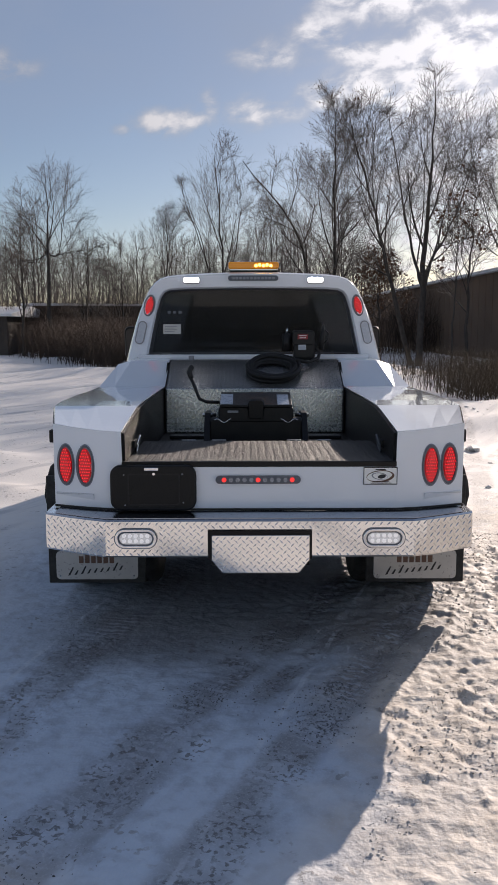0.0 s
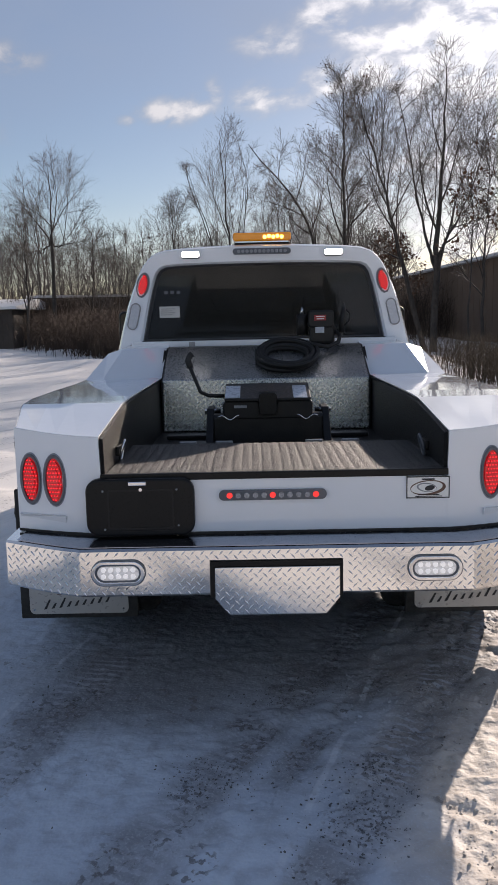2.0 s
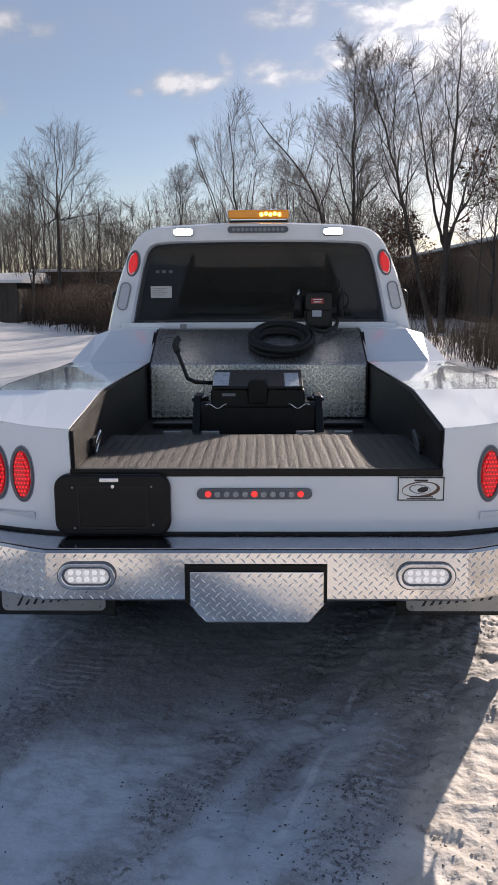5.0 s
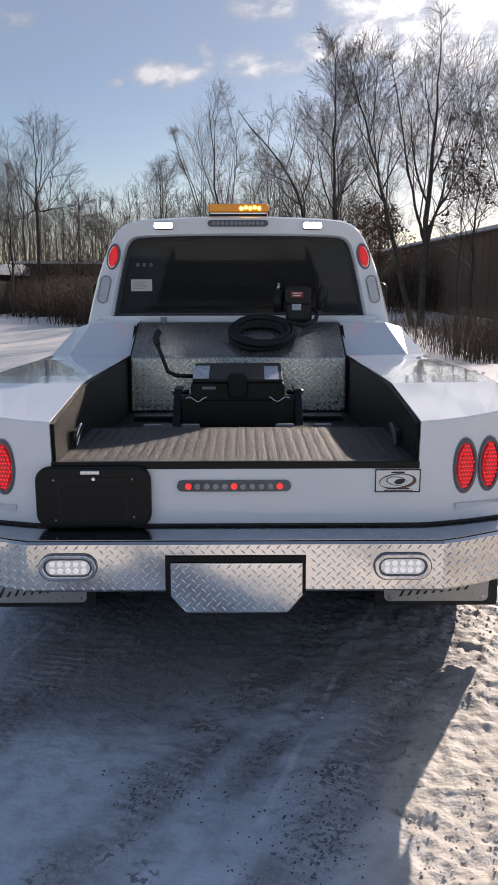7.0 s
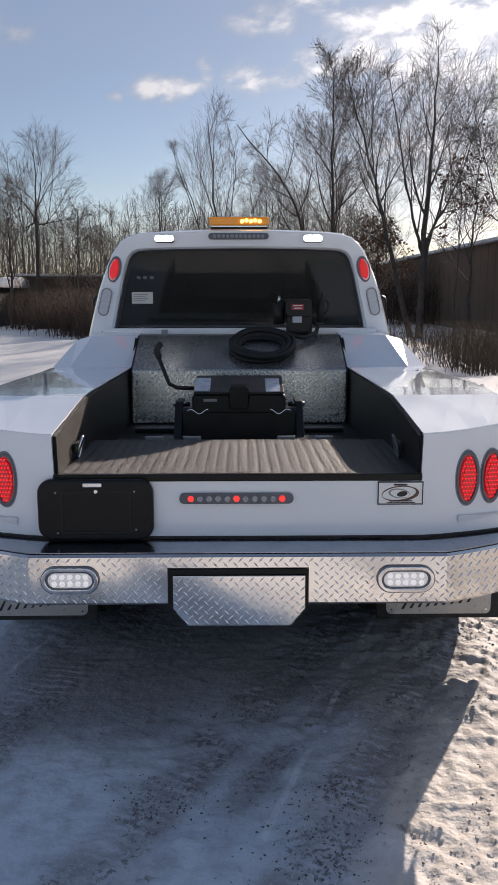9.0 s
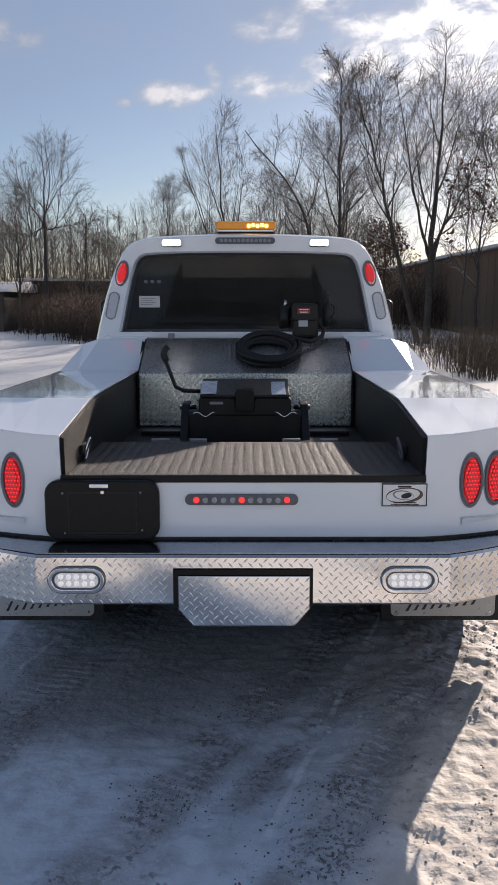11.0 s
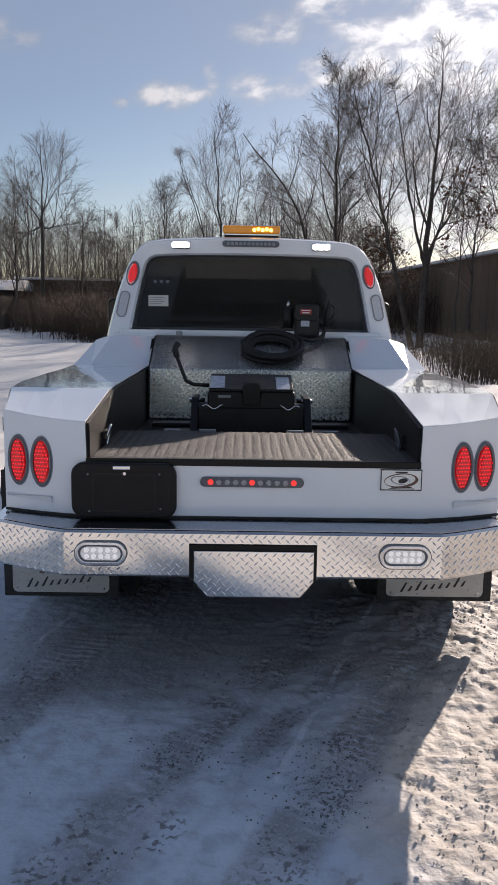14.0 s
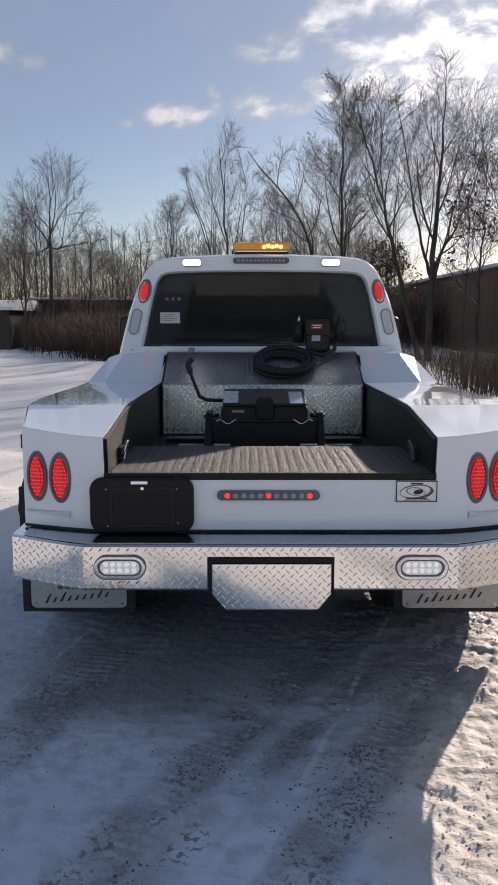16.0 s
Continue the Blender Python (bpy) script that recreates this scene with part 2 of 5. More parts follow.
# dirty packed snow
SNOW = bpy.data.materials.new("packed_snow")
SNOW.use_nodes = True
sn, sl = SNOW.node_tree.nodes, SNOW.node_tree.links
sb = sn["Principled BSDF"]
sb.inputs["Roughness"].default_value = 0.65
sb.inputs["Subsurface Weight"].default_value = 0.0
swhere = sn.new("ShaderNodeTexCoord").outputs["Object"]


def snoise(scale, detail, stretch=None, turn=0.0):
    n = sn.new("ShaderNodeTexNoise")
    n.inputs["Scale"].default_value, n.inputs["Detail"].default_value = scale, detail
    if stretch:
        mp = sn.new("ShaderNodeMapping")
        mp.vector_type = "TEXTURE"
        mp.inputs["Rotation"].default_value = (0, 0, radians(turn))
        mp.inputs["Scale"].default_value = stretch
        sl.new(swhere, mp.inputs["Vector"])
        sl.new(mp.outputs[0], n.inputs["Vector"])
    else:
        sl.new(swhere, n.inputs["Vector"])
    return n.outputs["Fac"]


def sramp(value, low, high, top=1.0):
    r = sn.new("ShaderNodeMapRange")
    r.interpolation_type = "SMOOTHSTEP"
    r.inputs["From Min"].default_value, r.inputs["From Max"].default_value, r.inputs["To Max"].default_value = low, high, top
    sl.new(value, r.inputs["Value"])
    return r.outputs[0]


def smix(fac, a, b):
    m = sn.new("ShaderNodeMix")
    m.data_type = "RGBA"
    sl.new(fac, m.inputs["Factor"])
    for key, c in (("A", a), ("B", b)):
        if isinstance(c, tuple):
            m.inputs[key].default_value = (*c, 1)
        else:
            sl.new(c, m.inputs[key])
    return m.outputs["Result"]




def rut(x, y, turn, half):
    """1 inside a wheel rut through (x, y) that runs at this turn, fading out at half its width."""
    mp = sn.new("ShaderNodeMapping")
    mp.vector_type = "TEXTURE"
    mp.inputs["Location"].default_value = (x, y, 0)
    mp.inputs["Rotation"].default_value = (0, 0, radians(turn))
    sl.new(swhere, mp.inputs["Vector"])
    sx = sn.new("ShaderNodeSeparateXYZ")
    sl.new(mp.outputs[0], sx.inputs[0])
    ab = sn.new("ShaderNodeMath")
    ab.operation = "ABSOLUTE"
    sl.new(sx.outputs[0], ab.inputs[0])
    r = sn.new("ShaderNodeMapRange")
    r.interpolation_type = "SMOOTHSTEP"
    r.inputs["From Min"].default_value, r.inputs["From Max"].default_value = half * 0.45, half
    r.inputs["To Min"].default_value, r.inputs["To Max"].default_value = 1.0, 0.0
    sl.new(ab.outputs[0], r.inputs["Value"])
    return r.outputs[0]


def sop(op, a, b):
    n = sn.new("ShaderNodeMath")
    n.operation = op
    for i, v in enumerate((a, b)):
        if isinstance(v, (int, float)):
            n.inputs[i].default_value = v
        else:
            sl.new(v, n.inputs[i])
    return n.outputs[0]


edge = sn.new("ShaderNodeSeparateXYZ")
sl.new(swhere, edge.inputs[0])
# wind-packed snow, its shade's blue put in the colour, a little greyer where trodden
base = smix(sramp(snoise(1.2, 6), 0.36, 0.64), (0.60, 0.69, 0.80), (0.475, 0.55, 0.65))
base = smix(sramp(snoise(10, 9), 0.45, 0.66, 0.6), base, (0.375, 0.425, 0.50))
# dirty trodden verge, also warmed and lightened to match the sun past the truck
sunlit_verge = smix(sramp(snoise(3.0, 8), 0.40, 0.62), (0.74, 0.68, 0.60), (0.58, 0.515, 0.44))
sunlit_verge = smix(sramp(snoise(14, 6), 0.50, 0.68, 0.6), sunlit_verge, (0.44, 0.38, 0.315))
wander = sop("ADD", sop("ADD", edge.outputs[0], sop("MULTIPLY", edge.outputs[1], -0.10)), sop("MULTIPLY", snoise(1.7, 6), 0.9))
base = smix(sramp(wander, 0.68, 1.10), base, sunlit_verge)
# unseen lot behind, made paler and warmer to brighten the bumper's reflection
bumper_fill = sop("ADD", sop("MULTIPLY", edge.outputs[1], -1.0), sop("MULTIPLY", snoise(0.7, 5), 1.6))
base = smix(sramp(bumper_fill, 2.1, 2.7), base, (0.85, 0.805, 0.74))
# untrodden snow beside and beyond the stand
aside = sop("MAXIMUM", sramp(sop("ADD", sop("MULTIPLY", edge.outputs[0], -1.0), sop("MULTIPLY", snoise(0.9, 5), 0.8)), 1.7, 2.6), sramp(sop("ADD", edge.outputs[1], sop("MULTIPLY", snoise(0.6, 5), 1.2)), 3.6, 5.0))
base = smix(aside, base, (0.82, 0.80, 0.77))
# the stand worn to grey ice, with the truck's shade darkened into it
ice_shade = sop("MULTIPLY", rut(0.05, 0.6, -6, 1.45), sramp(sop("ADD", edge.outputs[1], sop("MULTIPLY", snoise(1.3, 6), 1.3)), 0.25, 1.12))
base = smix(sop("MULTIPLY", ice_shade, 0.80), base, (0.215, 0.222, 0.24))
streak = smix(sramp(snoise(3.0, 8, (1.0, 7.0, 1.0), -27), 0.53, 0.68, 0.45), base, (0.34, 0.355, 0.385))
ruts = None
for x, y, turn, half in RUTS:
    one = rut(x, y, turn, half * 1.12)
    ruts = one if ruts is None else sop("MAXIMUM", ruts, one)
worn = smix(sop("MULTIPLY", sop("MULTIPLY", ruts, sramp(snoise(2.6, 7), 0.32, 0.60)), 0.55), streak, (0.215, 0.213, 0.22))
blocks = None
for x, y, turn, half in RUTS[:3]:
    c, k = math.cos(radians(turn)), math.sin(radians(turn))
    along = sop("ADD", sop("MULTIPLY", sop("SUBTRACT", edge.outputs[0], x), -k), sop("MULTIPLY", sop("SUBTRACT", edge.outputs[1], y), c))
    one = sop("MULTIPLY", rut(x, y, turn, half), sramp(sop("SINE", sop("ADD", sop("MULTIPLY", along, 130.0), sop("MULTIPLY", snoise(5, 4), 9.0)), 0.0), 0.1, 0.7))
    blocks = one if blocks is None else sop("MAXIMUM", blocks, one)
worn = smix(sop("MULTIPLY", sop("MULTIPLY", blocks, sramp(snoise(3.4, 5), 0.42, 0.60)), 0.55), worn, (0.55, 0.60, 0.68))
ridge = sop("MULTIPLY", sop("MAXIMUM", rut(-0.97, 0.82, -13, 0.016), rut(0.42, 0.45, -19, 0.016)), sramp(snoise(2.2, 5), 0.40, 0.56))
worn = smix(sop("MULTIPLY", ridge, 0.55), worn, (0.64, 0.69, 0.75))
torn = sop("MULTIPLY", ruts, sop("MULTIPLY", sramp(snoise(4.2, 6), 0.42, 0.58), sramp(snoise(42, 7), 0.525, 0.60)))
worn = smix(sop("MULTIPLY", torn, 0.75), worn, (0.11, 0.105, 0.105))
# dirt scuffed over the snow in drifts
grit = smix(sop("MULTIPLY", sramp(snoise(2.4, 4), 0.50, 0.62), sramp(snoise(24, 8), 0.58, 0.64, 0.6)), worn, (0.19, 0.178, 0.17))
fleck = smix(sramp(snoise(110, 6), 0.50, 0.72, 0.35), grit, (0.68, 0.73, 0.79))
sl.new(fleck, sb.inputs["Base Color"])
sbump = sn.new("ShaderNodeBump")
sbump.inputs["Strength"].default_value, sbump.inputs["Distance"].default_value = 0.55, 0.010
sl.new(snoise(48, 9), sbump.inputs["Height"])
sl.new(sbump.outputs[0], sb.inputs["Normal"])

# ---------- building helpers ----------
TRUCK_POSE = pose(0, 0, 0, 0, 0, 0.62)
BASE = {}


def mesh_of(name, verts, faces, smooth=False):
    me = bpy.data.meshes.new(name)
    me.from_pydata([tuple(v) for v in verts], [], faces)
    if smooth:
        me.polygons.foreach_set("use_smooth", [True] * len(me.polygons))
    me.update()
    return me


def thing(name, at, label, category, group="", kind="", truck=True):
    ob = new(name)
    ob.empty_display_size = 0.1
    ob.matrix_world = (TRUCK_POSE if truck else Matrix()) @ Matrix.Translation(at)
    BASE[ob] = Vector(at)
    return tagged(ob, label, category, group, kind)


def part(name, bm, mat, parent, label="", smooth=False, bevel=0.0, segments=2, sharp=None):
    """Links a bmesh (or a mesh), built in the thing's outer coordinates, as one mesh under a thing or a part."""
    if isinstance(bm, bpy.types.Mesh):
        me = bm
    else:
        bmesh.ops.recalc_face_normals(bm, faces=bm.faces)
        me = bpy.data.meshes.new(name)
        bm.to_mesh(me)
        bm.free()
    if smooth:
        me.polygons.foreach_set("use_smooth", [True] * len(me.polygons))
    if sharp:
        me.set_sharp_from_angle(angle=radians(sharp))
    me.materials.append(mat)
    ob = new(name, me)
    ob.parent = parent
    if parent in BASE:
        ob.matrix_basis = Matrix.Translation(-BASE[parent])
    if bevel:
        b = ob.modifiers.new("bevel", "BEVEL")
        b.width, b.segments, b.limit_method, b.angle_limit = bevel, segments, "ANGLE", radians(35)
    if label:
        ob["label"] = label
    return ob


def solid(verts, faces):
    bm = bmesh.new()
    vs = [bm.verts.new(v) for v in verts]
    for f in faces:
        try:
            bm.faces.new([vs[i] for i in f])
        except ValueError:
            pass
    return bm


def box(x0, x1, y0, y1, z0, z1, bm=None):
    bm = bm or bmesh.new()
    m = Matrix.Translation(((x0 + x1) / 2, (y0 + y1) / 2, (z0 + z1) / 2)) @ Matrix.Diagonal((x1 - x0, y1 - y0, z1 - z0, 1))
    bmesh.ops.create_cube(bm, size=1, matrix=m)
    return bm


def prism(outline, a, b, axis="y", bm=None):
    """Extrudes an outline of (u, v) from a to b along an axis: y takes (x, z), x takes (y, z), z takes (x, y)."""
    bm = bm or bmesh.new()
    place = {"y": lambda u, v, w: (u, w, v), "x": lambda u, v, w: (w, u, v), "z": lambda u, v, w: (u, v, w)}[axis]
    lo = [bm.verts.new(place(u, v, a)) for u, v in outline]
    hi = [bm.verts.new(place(u, v, b)) for u, v in outline]
    n = len(outline)
    bm.faces.new(lo)
    bm.faces.new(hi[::-1])
    for i in range(n):
        bm.faces.new((lo[i], lo[(i + 1) % n], hi[(i + 1) % n], hi[i]))
    return bm


def round_rect(x0, x1, z0, z1, r, n=6):
    out = []
    for cx, cz, start in ((x1 - r, z1 - r, 0), (x0 + r, z1 - r, 90), (x0 + r, z0 + r, 180), (x1 - r, z0 + r, 270)):
        out += [(cx + r * math.cos(radians(start + 90 * k / n)), cz + r * math.sin(radians(start + 90 * k / n))) for k in range(n + 1)]
    return out


def ring(outer, inner, a, b, bm=None):
    """A frame between two outlines with the same number of points, from y = a to b."""
    bm = bm or bmesh.new()
    rows = [[bm.verts.new((u, y, v)) for u, v in o] for o, y in ((outer, a), (inner, a), (inner, b), (outer, b))]
    n = len(outer)
    for j in range(4):
        p, q = rows[j], rows[(j + 1) % 4]
        for i in range(n):
            bm.faces.new((p[i], p[(i + 1) % n], q[(i + 1) % n], q[i]))
    return bm


def tube(points, r, sides=8, bm=None, closed=False):
    bm = bm or bmesh.new()
    pts = [Vector(p) for p in points]
    rows, n = [], len(pts)
    for i, p in enumerate(pts):
        a, b = (pts[(i - 1) % n], pts[(i + 1) % n]) if closed else (pts[max(i - 1, 0)], pts[min(i + 1, n - 1)])
        d = (b - a).normalized()
        u = d.orthogonal().normalized() if i == 0 else (last - d * last.dot(d)).normalized()
        last, w = u, d.cross(u)
        rad = r[i] if isinstance(r, (list, tuple)) else r
        rows.append([bm.verts.new(p + rad * (u * math.cos(2 * math.pi * k / sides) + w * math.sin(2 * math.pi * k / sides))) for k in range(sides)])
    for i in range(n if closed else n - 1):
        p, q = rows[i], rows[(i + 1) % n]
        for k in range(sides):
            bm.faces.new((p[k], p[(k + 1) % sides], q[(k + 1) % sides], q[k]))
    if not closed:
        bm.faces.new(rows[0][::-1])
        bm.faces.new(rows[-1])
    return bm


def disc(x, y, z, r, depth, axis="y", sides=14, bm=None, squash=1.0, turn=0.0):
    """A short round plug whose front faces -y (or up)."""
    bm = bm or bmesh.new()
    rot = {"y": pose(0, 0, 0, 90), "z": Matrix(), "x": pose(0, 0, 0, 0, 90)}[axis]
    bmesh.ops.create_cone(bm, cap_ends=True, segments=sides, radius1=r, radius2=r * 0.86, depth=depth,
                          matrix=Matrix.Translation((x, y, z)) @ pose(0, 0, 0, 0, turn, 0) @ Matrix.Diagonal((1, 1, squash, 1)) @ rot)
    return bm


def lathe(profile, axis_x, cy, cz, sides=40, bm=None):
    """Turns (x offset, radius) pairs about an axle along x."""
    bm = bm or bmesh.new()
    rows = [[bm.verts.new((axis_x + u, cy + r * math.cos(2 * math.pi * k / sides), cz + r * math.sin(2 * math.pi * k / sides))) for k in range(sides)] for u, r in profile]
    for p, q in zip(rows, rows[1:]):
        for k in range(sides):
            bm.faces.new((p[k], p[(k + 1) % sides], q[(k + 1) % sides], q[k]))
    return bm


def treads(place, u0, u1, v0, v1, pitch, length, width, height, keep=None):
    """Raised tread-plate lugs in alternating slants on a surface place(u, v) -> point, normal, du, dv."""
    verts, faces = [], []
    step = pitch / math.sqrt(2)
    nu, nv = int((u1 - u0) / step), int((v1 - v0) / step)
    for i in range(nu + 1):
        for j in range(nv + 1):
            if (i + j) % 2:
                continue
            u, v = u0 + 0.006 + i * (u1 - u0 - 0.012) / nu, v0 + 0.008 + j * (v1 - v0 - 0.016) / nv
            if keep and not keep(u, v):
                continue
            p, nrm, du, dv = place(u, v)
            s = 1 if i % 2 else -1
            a = (du + s * dv).normalized()
            b = nrm.cross(a)
            k = len(verts)
            ridge = [p + a * length * 0.33 + nrm * height, p - a * length * 0.33 + nrm * height]
            rim = [p + a * length * 0.5, p + b * width * 0.5, p - a * length * 0.5, p - b * width * 0.5]
            verts += [*rim, *ridge]
            faces += [(k, k + 1, k + 4), (k + 1, k + 5, k + 4), (k + 1, k + 2, k + 5), (k + 2, k + 3, k + 5), (k + 3, k + 4, k + 5), (k + 3, k, k + 4)]
    return mesh_of("tread_pattern", verts, faces)


# ---------- ground ----------
def value_noise(x, y, seed):
    rng = np.random.RandomState(seed)
    table = rng.rand(256, 256)
    xi, yi = np.floor(x).astype(int), np.floor(y).astype(int)
    fx, fy = x - xi, y - yi
    fx, fy = fx * fx * (3 - 2 * fx), fy * fy * (3 - 2 * fy)
    a, b = table[xi % 256, yi % 256], table[(xi + 1) % 256, yi % 256]
    c, d = table[xi % 256, (yi + 1) % 256], table[(xi + 1) % 256, (yi + 1) % 256]
    return (a * (1 - fx) + b * fx) * (1 - fy) + (c * (1 - fx) + d * fx) * fy - 0.5


def spaced(lo, hi, step, far, count):
    inner = np.arange(lo, hi, step)
    grow = np.cumsum(np.geomspace(step, 1.0, count))
    grow = np.concatenate([grow, np.geomspace(grow[-1] * 1.06, far, 70)])
    return np.concatenate([(lo - grow)[::-1], inner, hi + grow])


def hump(x, y, cx, cy, rx, ry, h):
    return h * np.exp(-((x - cx) / rx) ** 2 - ((y - cy) / ry) ** 2)


gx = spaced(-1.9, 2.5, 0.0140, 1500.0, 120)
gy = spaced(-2.1, 1.9, 0.0140, 1500.0, 140)
X, Y = np.meshgrid(gx, gy, indexing="ij")
rough = 0.42 + 0.62 / (1 + np.exp(np.clip(-(X - 0.50 + 0.10 * Y) * 6, -50, 50)))
SX, SY = np.meshgrid(np.gradient(gx), np.gradient(gy), indexing="ij")
coarse = np.maximum(SX, SY)


def octave(f, seed):
    """Noise of this frequency, fading out where the sheet's mesh is too wide for it."""
    return value_noise(X * f, Y * f, seed) * np.clip(1.6 - 2.2 * coarse * f, 0, 1)


Z = 0.030 * octave(1.1, 1) + 0.012 * octave(3.1, 2)
for rx, ry, turn, half in RUTS:
    c, s = math.cos(radians(turn)), math.sin(radians(turn))
    across, along = (X - rx) * c + (Y - ry) * s, -(X - rx) * s + (Y - ry) * c
    inside = 1 / (1 + np.exp(np.clip((np.abs(across) - half) * 60, -50, 50)))
    bars = np.sign(np.sin(along * 130 + 3 * np.abs(across) * 40)) * (value_noise(X * 3, Y * 3, 30) > -0.05)
    Z -= inside * (0.012 + 0.0055 * bars - 0.018 * value_noise(X * 9, Y * 9, 31)) * np.clip(1.6 - 80 * coarse, 0, 1)
Z -= rough * 0.040 * np.clip(octave(29, 12) - 0.15, 0, 1)
Z += rough * (0.008 * octave(8, 3) + 0.009 * octave(17, 4) + 0.026 * octave(33, 5))
lump = octave(13, 6)
Z += rough * 0.05 * np.clip(octave(24, 9) - 0.15, 0, 1) + rough * 0.03 * np.clip(lump - 0.20, 0, 1)
far_roll = np.clip((np.hypot(X, Y) - 6) / 20, 0, 1)
Z += far_roll * 0.22 * value_noise(X * 0.22, Y * 0.22, 8) * np.exp(-np.hypot(X, Y) / 200)
Z += hump(X, Y, 4.9, 9.3, 1.9, 1.0, 0.34) + hump(X, Y, 6.6, 11.8, 2.2, 1.5, 0.45)
Z += hump(X, Y, -2.7, 4.2, 0.35, 0.3, 0.10) + hump(X, Y, -3.4, 6.3, 0.5, 0.4, 0.10)
Z += hump(X, Y, -14.5, 37, 2.0, 1.5, 0.5) + hump(X, Y, -18, 36, 3.5, 1.5, 0.45) + hump(X, Y, -6.0, 24.5, 3.0, 1.2, 0.3) + hump(X, Y, -9.5, 36, 1.6, 1.0, 0.35)
ni, nj = X.shape
idx = np.arange(ni * nj).reshape(ni, nj)
quads = np.stack([idx[:-1, :-1], idx[1:, :-1], idx[1:, 1:], idx[:-1, 1:]], -1).reshape(-1, 4)
ground_mesh = bpy.data.meshes.new("ground")
ground_mesh.vertices.add(ni * nj)
ground_mesh.vertices.foreach_set("co", np.stack([X, Y, Z], -1).astype(np.float32).ravel())
ground_mesh.loops.add(len(quads) * 4)
ground_mesh.loops.foreach_set("vertex_index", quads.astype(np.int32).ravel())
ground_mesh.polygons.add(len(quads))
ground_mesh.polygons.foreach_set("loop_start", np.arange(0, len(quads) * 4, 4, dtype=np.int32))
ground_mesh.polygons.foreach_set("use_smooth", np.ones(len(quads), bool))
ground_mesh.update(calc_edges=True)
ground_mesh.materials.append(SNOW)
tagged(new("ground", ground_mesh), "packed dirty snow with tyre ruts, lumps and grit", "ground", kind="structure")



def ground_at(x, y):
    return Z[np.searchsorted(gx, x).clip(0, ni - 1), np.searchsorted(gy, y).clip(0, nj - 1)]


def clods(name, count, xs, ys, lo, hi, mat, label, seed, track=None, gate=-0.12):
    """Crumbs of snow or dirt lying in drifts on the ground, over a field or along a rut: squashed eight-sided lumps."""
    rng = np.random.RandomState(seed)
    x, y = xs[0] + (xs[1] - xs[0]) * rng.rand(count), ys[0] + (ys[1] - ys[0]) * rng.rand(count)
    if track:
        c, k = math.cos(radians(track[2])), math.sin(radians(track[2]))
        along, across = y - track[1], rng.normal(0, track[3], count)
        x, y = track[0] + c * across - k / c * along, y + k * across
    keep = value_noise(x * 3.1, y * 3.1, seed + 1) + 0.4 * value_noise(x * 9, y * 9, seed + 2) > gate
    x, y = x[keep], y[keep]
    n = len(x)
    r = lo + (hi - lo) * rng.rand(n) ** 2.5
    lump = bmesh.new()
    bmesh.ops.create_icosphere(lump, subdivisions=1, radius=1)
    shape = np.array([tuple(q.co) for q in lump.verts]) * (1, 1, 0.7)
    tri = np.array([[q.index for q in t.verts] for t in lump.faces])
    lump.free()
    turn = rng.rand(n) * 6.28
    v = shape[None] * (0.55 + 0.8 * rng.rand(n, 12, 1)) * (0.7 + 0.8 * rng.rand(n, 1, 3))
    v = np.stack([v[..., 0] * np.cos(turn)[:, None] - v[..., 1] * np.sin(turn)[:, None], v[..., 0] * np.sin(turn)[:, None] + v[..., 1] * np.cos(turn)[:, None], v[..., 2]], -1)
    v = v * r[:, None, None] + np.stack([x, y, ground_at(x, y) + r * 0.05], -1)[:, None]
    f = (tri[None] + 12 * np.arange(n)[:, None, None]).reshape(-1, 3)
    me = bpy.data.meshes.new(name)
    me.from_pydata(v.reshape(-1, 3).tolist(), [], f.tolist())
    me.materials.append(mat)
    tagged(new(name, me), label, "clods", kind="stuff")


SLUSH = material("frozen_slush", (0.16, 0.17, 0.19), 0.7, second=(0.075, 0.072, 0.072), scale=12, amount=1.0)
DIRT = material("dirt_crumb", (0.20, 0.17, 0.14), 0.95, second=(0.12, 0.10, 0.08))
clods("snow_clods", 13000, (0.30, 2.2), (-2.0, 2.6), 0.002, 0.0072, SNOW, "loose crumbs of dirty snow", 40, gate=-0.10)
clods("snow_lumps", 420, (2.2, 7.5), (3.2, 12.0), 0.02, 0.14, SNOW, "broken lumps of ploughed snow", 66, gate=0.02)
clods("dirt_clods", 700, (0.5, 3.2), (-2.2, 3.5), 0.002, 0.007, DIRT, "brown dirt crumbs on the snow", 44)
for track, count, seed in ((RUTS[0], 3600, 46), (RUTS[1], 3600, 50), (RUTS[2], 1200, 54)):
    clods("slush_clods", count, (0, 1), (-1.9, 0.6), 0.0015, 0.0048, SLUSH, "dark frozen slush crumbs in a wheel rut", seed, (*track[:3], track[3] * 0.75), gate=0.16)

# ---------- the truck ----------
truck = thing("pickup_truck", (0, 2.9, 0), "white dual-wheel pickup with hauler body parked on snow", "truck")

# rear panel of the body: dips in the middle for the bed, sweeps forward at its ends
def panel_y(x):
    return 0.185 + 0.115 * max(0.0, (abs(x) - 0.66) / 0.39) ** 1.5


xs_panel = [-1.05, -0.97, -0.88, -0.79, -0.72, -0.688, -0.684, -0.4, 0.0, 0.4, 0.684, 0.688, 0.72, 0.79, 0.88, 0.97, 1.05]


def panel_top(x):
    return 0.962 if abs(x) < 0.686 else 1.132 + 0.03 * ((abs(x) - 0.686) / 0.364) ** 1.6


